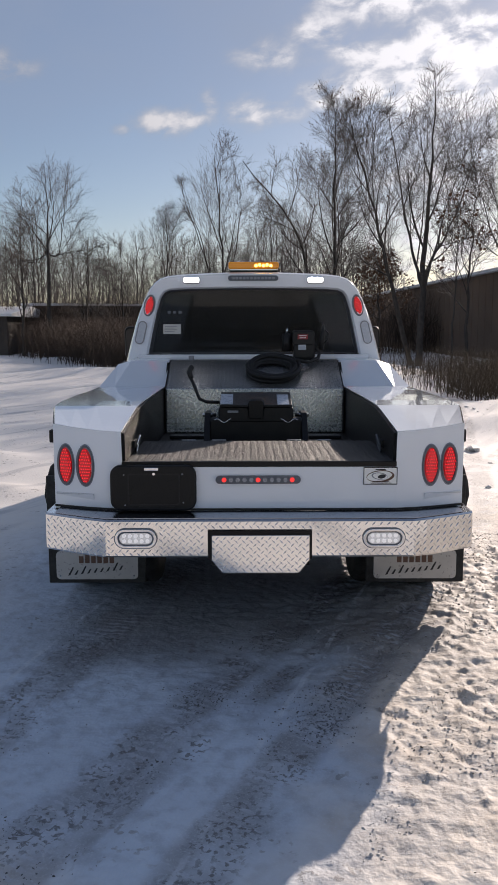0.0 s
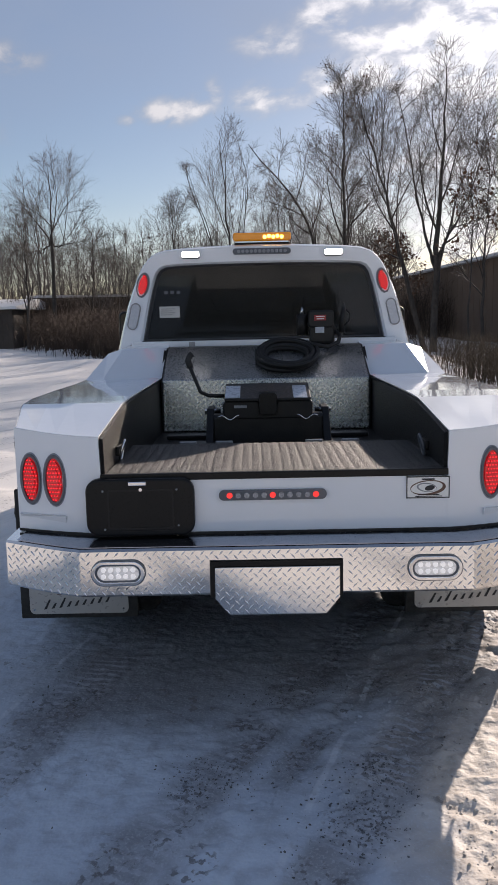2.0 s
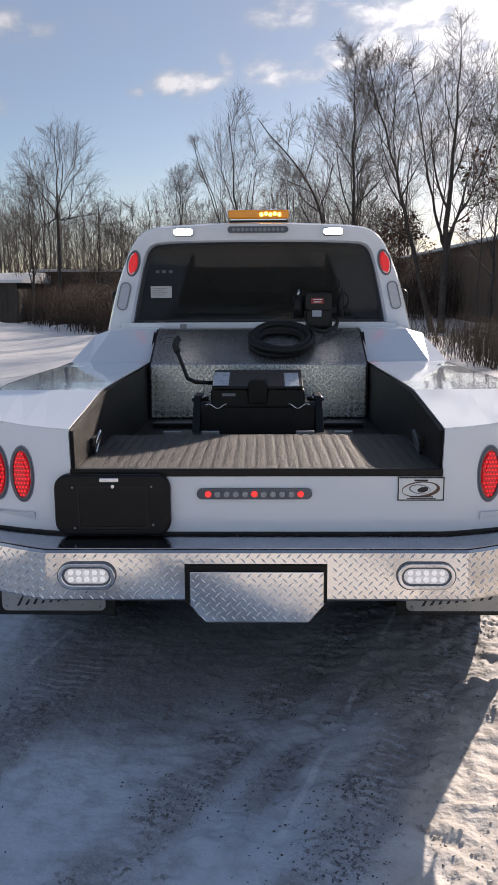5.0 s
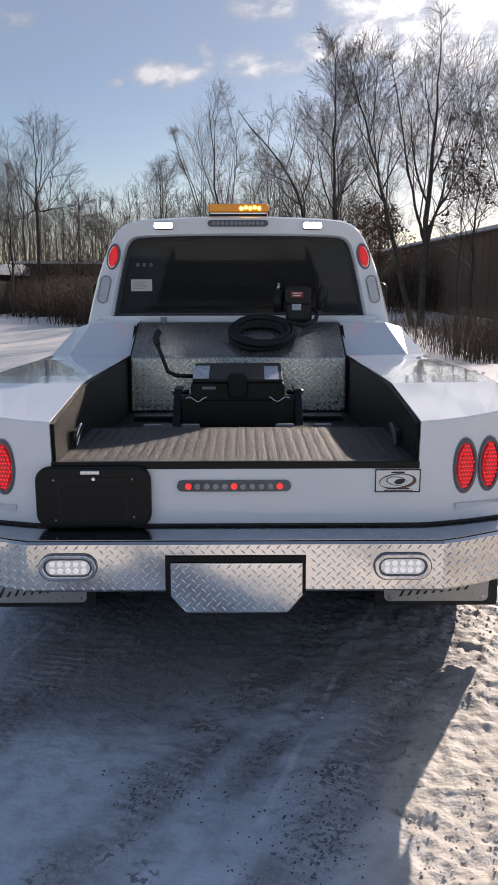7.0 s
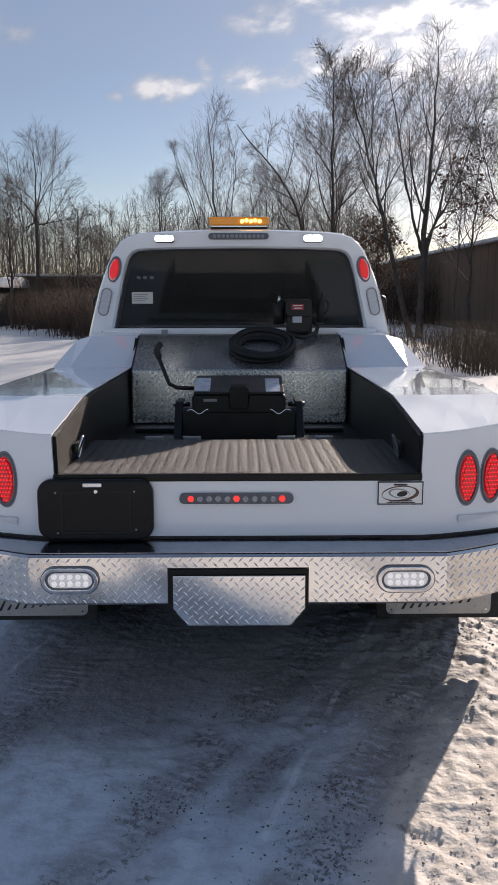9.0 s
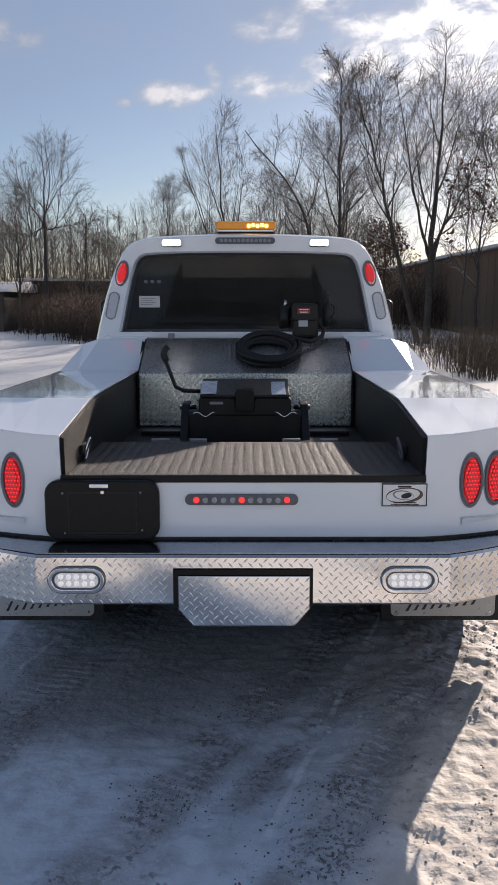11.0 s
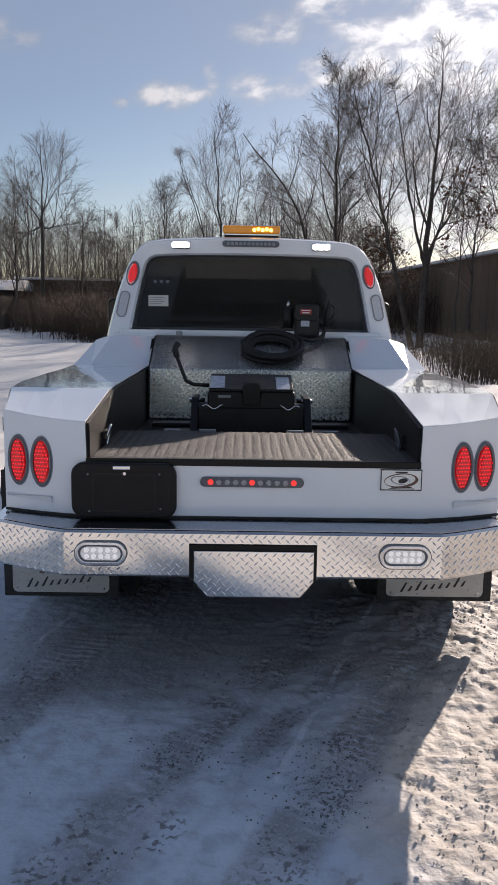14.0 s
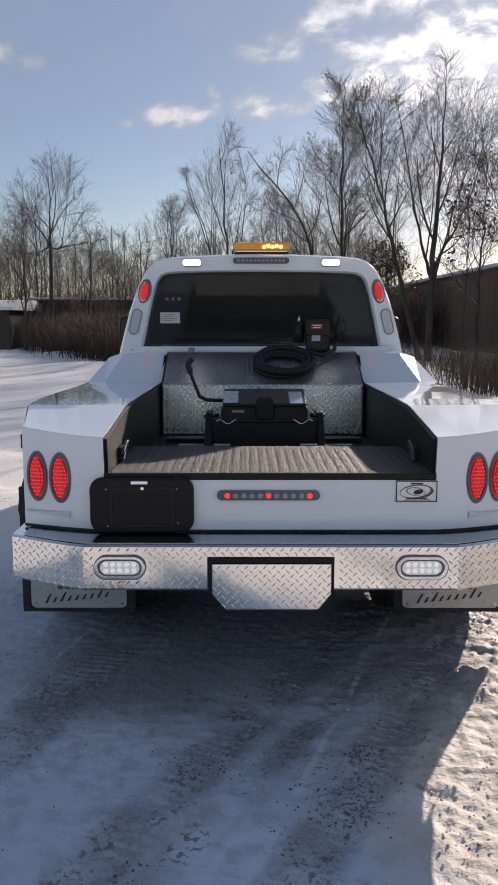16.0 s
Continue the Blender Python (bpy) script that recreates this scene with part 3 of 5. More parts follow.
verts, faces = [], []
for x in xs_panel:
    for dy in (0, 0.025):
        verts += [(x, panel_y(x) + dy + 0.002, 0.735), (x, panel_y(x) + dy, 0.80), (x, panel_y(x) + dy, panel_top(x))]
for i in range(len(xs_panel) - 1):
    a, b = i * 6, i * 6 + 6
    faces += [(a, b, b + 1, a + 1), (a + 1, b + 1, b + 2, a + 2), (a + 3, a + 4, b + 4, b + 3), (a + 4, a + 5, b + 5, b + 4), (a + 2, b + 2, b + 5, a + 5), (a, a + 3, b + 3, b)]
faces += [(0, 1, 4, 3), (1, 2, 5, 4)]
k = 6 * (len(xs_panel) - 1)
faces += [(k, k + 3, k + 4, k + 1), (k + 1, k + 4, k + 5, k + 2)]
part("rear_panel", solid(verts, faces), WHITE, truck, smooth=True, sharp=30)


verts, faces = [], []
for x in xs_panel:
    y = panel_y(x)
    verts += [(x, y - 0.008, 0.7375), (x, y - 0.008, 0.7465), (x, y + 0.03, 0.7465), (x, y + 0.03, 0.7375)]
for i in range(len(xs_panel) - 1):
    faces += [(4 * i + j, 4 * i + 4 + j, 4 * i + 4 + (j + 1) % 4, 4 * i + (j + 1) % 4) for j in range(4)]
faces += [(0, 1, 2, 3), tuple(range(4 * len(xs_panel) - 1, 4 * len(xs_panel) - 5, -1))]
part("bumper_strip", solid(verts, faces), RUBBER, truck, "black strip between body and bumper")


def arch(y):
    return 0.66 + max(0.0, 0.30 - ((y - 1.40) / 0.52) ** 2 * 0.30)


for s in (-1, 1):
    # deck: rear slope, flat, hip against the cab; then the outer side with its wheel arch
    rows = [(0.20, 0.686, 1.132, 1.048, 1.160, 0.30), (0.80, 0.685, 1.203, 1.165, 1.203, 0.82),
            (1.10, 0.684, 1.207, 1.195, 1.203, 1.10), (1.55, 0.682, 1.207, 1.20, 1.200, 1.55), (2.05, 0.680, 1.203, 1.195, 1.195, 2.05)]
    verts, faces = [], []
    for j, (y, xi, zi, xo, zo, yo) in enumerate(rows):
        for f in (0.0, 0.25, 0.5, 0.75, 1.0):
            x = xi + (xo - 0.010 - xi) * f
            if j == 0:
                verts.append((s * x, panel_y(x) + 0.002, panel_top(x) + 0.001))
            else:
                verts.append((s * x, y + (yo - y) * f ** 1.5, zi + (zo - zi) * f))
        verts.append((s * xo, yo, zo - 0.012))
    for i in range(len(rows) - 1):
        a = i * 6
        faces += [(a + j, a + 6 + j, a + 7 + j, a + 1 + j) for j in range(5)]
    k = len(verts)
    # hip: foot line, ridge line, outer foot
    verts += [(s * 0.676, 2.33, 1.203), (s * 1.060, 2.33, 1.203), (s * 0.672, 2.66, 1.385), (s * 0.972, 2.66, 1.387), (s * 1.09, 2.74, 1.352), (s * 1.185, 2.40, 1.196),
              (s * 0.672, 3.02, 1.40), (s * 0.972, 3.02, 1.405), (s * 1.10, 3.02, 1.36), (s * 1.19, 3.02, 1.196)]
    a = 6 * (len(rows) - 1)
    faces += [(a, k, k + 1, a + 3, a + 2, a + 1), (a + 3, k + 1, a + 4), (a + 4, k + 1, k + 5), (a + 4, k + 5, a + 5),
              (k, k + 2, k + 3, k + 1), (k + 1, k + 3, k + 4, k + 5), (k + 2, k + 6, k + 7, k + 3), (k + 3, k + 7, k + 8, k + 4), (k + 4, k + 8, k + 9, k + 5)]
    bm = solid(verts, faces)
    ob = part("fender_deck", bm, WHITE, truck)
    sd = ob.modifiers.new("thick", "SOLIDIFY")
    sd.thickness, sd.offset = 0.006, 0
    ys = [0.30, 0.50, 0.82, 0.90, 1.0, 1.1, 1.2, 1.3, 1.4, 1.5, 1.6, 1.7, 1.8, 1.9, 2.05, 2.4, 3.02]
    outer = [(r[5], r[3], r[4] - 0.014) for r in rows] + [(2.40, 1.185, 1.196), (3.02, 1.19, 1.196)]
    verts, faces = [], []
    for y in ys:
        xo = float(np.interp(y, [o[0] for o in outer], [o[1] for o in outer]))
        zo = float(np.interp(y, [o[0] for o in outer], [o[2] for o in outer]))
        zb = 0.46 if y > 1.95 else arch(y) if y > 0.91 else 0.50
        verts += [(s * xo, y, zo), (s * xo, y, (zo + zb) / 2), (s * (xo - 0.01), y, zb), (s * (xo - 0.03), y, zo), (s * (xo - 0.03), y, (zo + zb) / 2), (s * (xo - 0.035), y, zb)]
    for i in range(len(ys) - 1):
        a = i * 6
        for p, q in ((0, 1), (1, 2), (2, 5), (5, 4), (4, 3)):
            faces.append((a + p, a + q, a + 6 + q, a + 6 + p))
    k = 6 * (len(ys) - 1)
    faces += [(0, 1, 4, 3), (1, 2, 5, 4), (k, k + 3, k + 4, k + 1), (k + 1, k + 4, k + 5, k + 2)]
    part("fender_side", solid(verts, faces), WHITE, truck)
    # unseen plates, added to stop the sun leaking through the fender
    part("liner_sun_block", box(min(s * 0.70, s * 1.16), max(s * 0.70, s * 1.16), 0.92, 0.94, 0.60, 1.16), RUBBER, truck)
    part("fender_sun_block", box(min(s * 0.93, s * 1.185), max(s * 0.93, s * 1.185), 2.99, 3.015, 0.46, 1.19), WHITE, truck)
    marker = part("side_marker", box(min(s * 1.120, s * 1.150), max(s * 1.120, s * 1.150), 0.62, 0.68, 1.02, 1.09), BLACK, truck, "small black side marker lamp", bevel=0.006)
    # lined inner bed wall, leaning a little outwards
    top = [(0.20, 1.128), (0.45, 1.160), (0.80, 1.197), (1.10, 1.201), (1.55, 1.200), (2.05, 1.197), (2.33, 1.197), (2.62, 1.375), (2.72, 1.375)]
    verts, faces = [], []
    for y, z in top:
        verts += [(s * 0.686, y, z), (s * 0.672, y, z - 0.004), (s * 0.668, y, 0.86), (s * 0.690, y, 0.86)]
    for i in range(len(top) - 1):
        a = i * 4
        faces += [(a + j, a + 4 + j, a + 4 + (j + 1) % 4, a + (j + 1) % 4) for j in range(4)]
    k = 4 * (len(top) - 1)
    faces += [(0, 1, 2, 3), (k, k + 3, k + 2, k + 1)]
    part("bed_wall", solid(verts, faces), LINER, truck, "wall of the bed in gritty black liner")
    # tie-down ring on its plate
    plate = part("tie_down", box(min(s * 0.655, s * 0.672), max(s * 0.655, s * 0.672), 0.47, 0.57, 1.01, 1.05), STEEL_BLACK, truck, bevel=0.004)
    ringpts = [(s * (0.645 - 0.012 * math.sin(2 * math.pi * q / 16)), 0.50 + 0.035 * math.cos(2 * math.pi * q / 16), 1.03 + 0.045 * math.sin(2 * math.pi * q / 16)) for q in range(16)]
    part("tie_ring", tube(ringpts, 0.006, 6, closed=True), CHROME if s < 0 else GREY_BEZEL, plate, "steel ring", smooth=True)

# ribbed bed floor
verts, faces, x, rib = [], [], -0.668, 0.0415
prof = []
while x < 0.66:
    prof += [(x, 0.9822), (x + 0.010, 0.985), (x + 0.029, 0.985), (x + 0.0395, 0.9822)]
    x += rib
prof += [(0.668, 0.980), (0.668, 0.94), (-0.668, 0.94)]
part("bed_floor", prism(prof, 0.20, 0.935, "y"), MAT, truck, smooth=True, sharp=60, label= "ribbed grey rubber bed mat, sunlit towards the tail")
part("bed_well", box(-0.668, 0.668, 0.94, 2.75, 0.85, 0.872), LINER, truck, "lower black floor under the hitch")
part("floor_lip", box(-0.686, 0.686, 0.178, 0.200, 0.958, 0.986), BLACK, truck, "black rubber edge strip", bevel=0.004)

# bumper of tread plate, swept forward at its ends
def bumper_y(x):
    return 0.0 + 0.165 * max(0.0, (abs(x) - 0.745) / 0.325) ** 1.15


def tip(z):
    """The bumper face leans very slightly forward towards its top."""
    return 0.020 * (z - 0.60)


xsb = [-1.18, -1.07, -1.02, -0.95, -0.88, -0.81, -0.745, -0.5, -0.252, -0.2519, 0.2519, 0.252, 0.5, 0.745, 0.81, 0.88, 0.95, 1.02, 1.07, 1.18]
verts, faces = [], []
for x in xsb:
    y, zb = (bumper_y(x) if abs(x) < 1.08 else 0.64), (0.545 if abs(x) > 0.25195 else 0.674)
    y2 = y + 0.17 if abs(x) < 1.0 else 0.46 if abs(x) < 1.08 else 0.65
    zt = 0.733 if abs(x) < 1.08 else 0.615
    verts += [(x, y + 0.01 + tip(zb), zb), (x, y + tip(zb + 0.01), zb + 0.01), (x, y + tip(zt - 0.011), zt - 0.011), (x, y + 0.009 + tip(zt), zt - 0.002), (x, y2, zt), (x, y2, min(zb + 0.1, zt - 0.03))]
for i in range(len(xsb) - 1):
    a = i * 6
    faces += [(a + j, a + 6 + j, a + 7 + j, a + 1 + j) for j in range(5)]
k = 6 * (len(xsb) - 1)
faces += [tuple(range(6)), tuple(range(k + 5, k - 1, -1))]
bumper = part("bumper", solid(verts, faces), ALU, truck, "bright aluminium tread-plate bumper", bevel=0.003)


# thin sheet in darker, bluer metal, painting the shaded reflection on the bumper top
verts, faces = [], []
for x in xsb[2:-2]:
    y = bumper_y(x)
    verts += [(x, y + 0.016, 0.7335), (x, y + 0.016, 0.7365), (x, y + 0.17, 0.7365), (x, y + 0.17, 0.7335)]
for i in range(len(xsb) - 5):
    faces += [(4 * i + j, 4 * i + 4 + j, 4 * i + 4 + (j + 1) % 4, 4 * i + (j + 1) % 4) for j in range(4)]
faces += [(0, 1, 2, 3), tuple(range(4 * (len(xsb) - 4) - 1, 4 * (len(xsb) - 4) - 5, -1))]
part("bumper_top_shade", solid(verts, faces), SHADED_TOP, bumper, "thin blue-grey sheet with the bumper top's shade in its colour")


def on_bumper(u, v):
    du = Vector((1, (bumper_y(u + 0.01) - bumper_y(u - 0.01)) / 0.02, 0)).normalized()
    dv = Vector((0, 0.020, 1)).normalized()
    nrm = du.cross(dv)
    if nrm.y > 0:
        nrm = -nrm
    return Vector((u, bumper_y(u) + tip(v), v)), nrm, du, dv


def free_of_lamps(u, v):
    if abs(u) < 0.262:
        return v > 0.688
    return not (abs(abs(u) - 0.595) < 0.108 and abs(v - 0.641) < 0.055)


ob = part("tread_pattern", treads(on_bumper, -1.06, 1.06, 0.553, 0.720, 0.0255, 0.0285, 0.0074, 0.0034, free_of_lamps), ALU, bumper)
ob["kind"] = "stuff"

# drop-down plate in the middle of the bumper with its black channel
hatch = [(-0.233, 0.655), (-0.233, 0.532), (-0.180, 0.468), (0.188, 0.468), (0.240, 0.532), (0.240, 0.655)]
bm = prism(hatch, -0.004, 0.02)
for v in bm.verts:
    v.co.y += tip(v.co.z)
flap = part("hitch_cover", bm, ALU, truck, "tread-plate cover with cut corners", bevel=0.003)


def on_cover(u, v):
    return Vector((u, -0.004 + tip(v), v)), Vector((0, -1, 0.020)).normalized(), Vector((1, 0, 0)), Vector((0, 0.020, 1)).normalized()


ob = part("tread_pattern", treads(on_cover, -0.23, 0.236, 0.476, 0.649, 0.0255, 0.0285, 0.0074, 0.0034,
                                  lambda u, v: v > 0.53 or (-0.175 - (v - 0.468) * 0.8 < u < 0.18 + (v - 0.468) * 0.8)), ALU, flap)
ob["kind"] = "stuff"
bm = box(-0.252, 0.252, 0.006, 0.05, 0.657, 0.676)
box(-0.252, -0.235, 0.006, 0.05, 0.535, 0.657, bm)
box(0.242, 0.252, 0.006, 0.05, 0.535, 0.657, bm)
box(-0.235, 0.242, 0.024, 0.05, 0.50, 0.657, bm)
part("cover_channel", bm, BLACK, flap)


def stadium(cx, cz, w, h, n=9):
    r = min(w, h) / 2
    return round_rect(cx - w / 2, cx + w / 2, cz - h / 2, cz + h / 2, r * 0.999, n)


# oval reversing lamps in the bumper
for x in (-0.598, 0.598):
    lamp = part("reversing_lamp", ring(stadium(x, 0.641, 0.202, 0.094), stadium(x, 0.641, 0.172, 0.068), -0.014, 0.0), CHROME, truck, "oval clear diode lamp with chrome rim", smooth=False, bevel=0.003)
    part("seat_ring", ring(stadium(x, 0.641, 0.208, 0.099), stadium(x, 0.641, 0.200, 0.092), -0.009, 0.0), GREY_BEZEL, lamp)
    part("gasket", ring(stadium(x, 0.641, 0.174, 0.070), stadium(x, 0.641, 0.158, 0.056), -0.008, 0.0), GREY_BEZEL, lamp)
    part("lens", prism(stadium(x, 0.641, 0.160, 0.058), -0.005, 0.0), CLEAR, lamp, bevel=0.002)
    for i in range(5):
        for j in (-1, 1):
            part("diode", disc(x - 0.056 + i * 0.028, -0.008, 0.641 + j * 0.013, 0.010, 0.006, sides=10), LED_WHITE, lamp)


def oval(cx, cz, rx, rz, turn=0.0, n=28):
    c, s = math.cos(radians(turn)), math.sin(radians(turn))
    return [(cx + c * rx * math.cos(a) - s * rz * math.sin(a), cz + s * rx * math.cos(a) + c * rz * math.sin(a)) for a in (2 * math.pi * q / n for q in range(n))]


def oval_lamp(name, x, z, y, rx, rz, turn, label, yaw=0.0, pitch=0.0):
    """An oval red diode lamp in a dark rubber bezel, facing back."""
    hold = Matrix.Translation((x, y, z)) @ pose(0, 0, 0, pitch, 0, yaw)
    def place(bm):
        bmesh.ops.transform(bm, matrix=hold, verts=bm.verts)
        return bm
    lamp = part(name, place(ring(oval(0, 0, rx, rz, turn), oval(0, 0, rx * 0.78, rz * 0.86, turn), -0.012, 0.01)), GREY_BEZEL, truck, label, bevel=0.003)
    part("flange", place(ring(oval(0, 0, rx * 1.10, rz * 1.05, turn), oval(0, 0, rx * 0.97, rz * 0.985, turn), -0.007, 0.01)), FLANGE, lamp, "pale grey rubber flange", bevel=0.002)
    bm = bmesh.new()
    for f, d in ((0.80, -0.004), (0.66, -0.011), (0.40, -0.015)):
        prism(oval(0, 0, rx * f, rz * (f + 0.07), turn), d, 0.006, bm=bm)
    part("lens", place(bm), RED, lamp, "red lens")
    c, s = math.cos(radians(turn)), math.sin(radians(turn))
    bm = bmesh.new()
    for i in range(-2, 3):
        for j in range(-5, 6):
            u, v = i * rx * 0.26 + (0.13 * rx if j % 2 else 0), j * rz * 0.15
            if (u / (rx * 0.72)) ** 2 + (v / (rz * 0.80)) ** 2 < 1:
                disc(c * u - s * v, -0.0165, s * u + c * v, rx * 0.066, 0.004, sides=6, bm=bm)
    part("diode_field", place(bm), RED_LED, lamp)
    return lamp


for x in (-0.981, -0.876, 0.866, 0.967):
    ya = panel_y(x)
    oval_lamp("tail_lamp", x, 0.958, ya, 0.046, 0.104, 0, "upright oval red tail lamp with dark bezel", yaw=math.copysign(14, x) if abs(x) > 0.9 else math.copysign(9, x))
for s in (-1, 1):
    # pressed recess under the tail lamps
    verts = [(s * 0.835, panel_y(0.835) - 0.003, 0.815), (s * 1.04, panel_y(1.04) - 0.003, 0.815), (s * 1.04, panel_y(1.04) - 0.003, 0.80), (s * 0.835, panel_y(0.835) - 0.003, 0.785),
             (s * 0.835, panel_y(0.835) - 0.014, 0.815), (s * 1.04, panel_y(1.04) - 0.014, 0.812)]
    part("lamp_ledge", solid(verts, [(0, 1, 5, 4), (4, 5, 2, 3), (0, 4, 3), (1, 2, 5), (0, 3, 2, 1)]), WHITE, truck)

# centre marker strip
strip = part("marker_strip", prism(stadium(-0.006, 0.894, 0.425, 0.040), 0.170, 0.190), GREY_BEZEL, truck, "grey strip of small diodes, three lit red", bevel=0.004)
for i in range(11):
    x = -0.176 + i * 0.0340
    part("diode", disc(x, 0.168, 0.894, 0.0125, 0.008), RED_LIT if i in (0, 5, 10) else LED_CLEAR, strip, "lit red" if i in (0, 5, 10) else "")

# black compartment door
door = part("compartment_door", prism(round_rect(-0.742, -0.314, 0.742, 0.972, 0.052), 0.148, 0.186), BLACK, truck, "black rounded compartment door with paddle latch", bevel=0.010, segments=3)
part("inset_panel", ring(round_rect(-0.655, -0.395, 0.770, 0.930, 0.01), round_rect(-0.648, -0.402, 0.777, 0.923, 0.01), 0.1455, 0.150), STEEL_BLACK, door)
part("latch", box(-0.570, -0.500, 0.138, 0.150, 0.946, 0.962), CHROME, door, "chrome paddle latch", bevel=0.003)
part("keyhole", disc(-0.523, 0.144, 0.930, 0.008, 0.008), CHROME, door)
for x, z in ((-0.672, 0.925), (-0.382, 0.928), (-0.668, 0.772), (-0.378, 0.784)):
    part("screw", disc(x, 0.146, z, 0.0045, 0.006, sides=8), GREY_PAINT, door)
part("door_rail", box(-0.60, -0.42, 0.144, 0.150, 0.762, 0.766), STEEL_BLACK, door)

# maker's sticker, drawn as plain shapes
st = part("sticker", box(0.520, 0.690, 0.176, 0.1865, 0.868, 0.956), STICKER, truck, "white sticker with a dark oval swirl")
part("print_border", ring([(0.520, 0.868), (0.690, 0.868), (0.690, 0.956), (0.520, 0.956)], [(0.524, 0.872), (0.686, 0.872), (0.686, 0.952), (0.524, 0.952)], 0.1745, 0.177), INK, st)
part("print_swirl", ring(oval(0.605, 0.910, 0.070, 0.030, 4), oval(0.600, 0.911, 0.063, 0.0245, 7), 0.1745, 0.177), INK_RED, st)
part("print_shape", prism(oval(0.612, 0.909, 0.020, 0.010, 12), 0.1745, 0.177), INK, st)
part("print_shape", ring(oval(0.600, 0.911, 0.040, 0.018, -6), oval(0.603, 0.910, 0.036, 0.015, -8), 0.1745, 0.177), GREY_PAINT, st)
for x0, x1, z0, z1 in ((0.580, 0.630, 0.941, 0.947), (0.565, 0.650, 0.880, 0.884), (0.555, 0.660, 0.874, 0.877)):
    part("print_bar", box(x0, x1, 0.1745, 0.177, z0, z1), INK, st)

# mud flaps with bright plates
for x0, x1, s in ((-1.225, -0.657, -1), (0.638, 1.213, 1)):
    mf = part("mud_flap", box(x0, x1, 0.810, 0.830, 0.158, 0.80), RUBBER, truck, "black rubber mud flap with metal name plate", bevel=0.006)
    plate = part("name_plate", prism(round_rect(x0 + 0.045, x1 - 0.045, 0.182, 0.352, 0.025, 4), 0.806, 0.8095), PLATE, mf, "dull metal plate with dark strokes")
    w = x1 - x0 - 0.09
    for i in range(6):
        a = x0 + 0.045 + w * (0.28 + 0.075 * i)
        part("print_bar", box(a, a + w * 0.055, 0.803, 0.8055, 0.280, 0.322 if i != 1 else 0.332), INK_RED, plate)
    for i in range(9):
        a, z, h = x0 + 0.045 + w * (0.14 + 0.078 * i), 0.205 + 0.004 * i, 0.050 if i in (0, 2, 7) else 0.028
        part("print_bar", prism([(a, z), (a + 0.014, z + 0.002), (a + 0.014 + h * 0.45, z + h), (a + 0.005 + h * 0.45, z + h)], 0.8035, 0.8055), INK, plate)
    for x in (x0 + 0.068, x1 - 0.068):
        part("rivet", disc(x, 0.804, 0.205, 0.006, 0.006, sides=8), CHROME, plate)

# black rubber flares at the rear of the wheel arches
for s in (-1, 1):
    flare = [(s * x, z) for x, z in ((1.14, 0.56), (1.245, 0.58), (1.262, 0.66), (1.252, 0.74), (1.222, 0.84), (1.14, 0.90))]
    part("fender_flare", prism(flare, 0.906, 1.02), RUBBER, truck, "black rubber flare behind the rear wheels", bevel=0.012)

# wheels, axles, frame
TYRE = [(-0.115, 0.24), (-0.122, 0.30), (-0.125, 0.345), (-0.118, 0.380), (-0.095, 0.402), (-0.05, 0.408), (-0.045, 0.398), (-0.03, 0.398), (-0.025, 0.408), (0.025, 0.408), (0.03, 0.398), (0.045, 0.398), (0.05, 0.408),
        (0.095, 0.402), (0.118, 0.380), (0.125, 0.345), (0.122, 0.30), (0.115, 0.24)]
RIM = [(-0.10, 0.245), (-0.09, 0.215), (-0.02, 0.205), (0.03, 0.14), (0.05, 0.07), (0.05, 0.001)]
for s in (-1, 1):
    for x, y in ((s * 1.06, 1.40), (s * 0.735, 1.40), (s * 0.86, 5.45)):
        wheel = part("wheel", lathe([(s * u, r) for u, r in RIM], x, y, 0.405), STEEL_BLACK, truck, smooth=True)
        tyre = part("tyre", lathe(TYRE, x, y, 0.405), RUBBER, wheel, smooth=True)
axle = part("rear_axle", tube([(-1.0, 1.40, 0.405), (1.0, 1.40, 0.405)], 0.05, 12), STEEL_BLACK, truck, smooth=True)
bm = bmesh.new()
bmesh.ops.create_uvsphere(bm, u_segments=20, v_segments=12, radius=0.17, matrix=Matrix.Translation((0.05, 1.38, 0.40)) @ Matrix.Diagonal((1.0, 0.9, 1.0, 1)))
part("differential", bm, STEEL_BLACK, axle, smooth=True)
for s in (-1, 1):
    part("frame_rail", box(s * 0.44 - 0.04, s * 0.44 + 0.04, 0.30, 5.9, 0.56, 0.70), STEEL_BLACK, truck, bevel=0.008)
    part("leaf_spring", tube([(s * 0.55, 0.62, 0.58), (s * 0.55, 1.0, 0.46), (s * 0.55, 1.40, 0.44), (s * 0.55, 1.9, 0.50), (s * 0.55, 2.1, 0.60)], 0.03, 6), STEEL_BLACK, truck)
part("hitch_receiver", box(-0.06, 0.06, 0.05, 0.5, 0.50, 0.60), STEEL_BLACK, truck, bevel=0.006)
part("cross_member", box(-0.44, 0.44, 0.18, 0.26, 0.54, 0.69), STEEL_BLACK, truck, bevel=0.006)
part("exhaust_pipe", tube([(0.30, 4.2, 0.42), (0.30, 2.0, 0.42), (0.56, 1.75, 0.52), (0.62, 1.2, 0.60), (0.62, 0.7, 0.52)], 0.045, 10), STEEL_BLACK, truck, smooth=True)
part("bed_pan", box(-0.66, 0.66, 0.25, 2.9, 0.76, 0.845), STEEL_BLACK, truck)

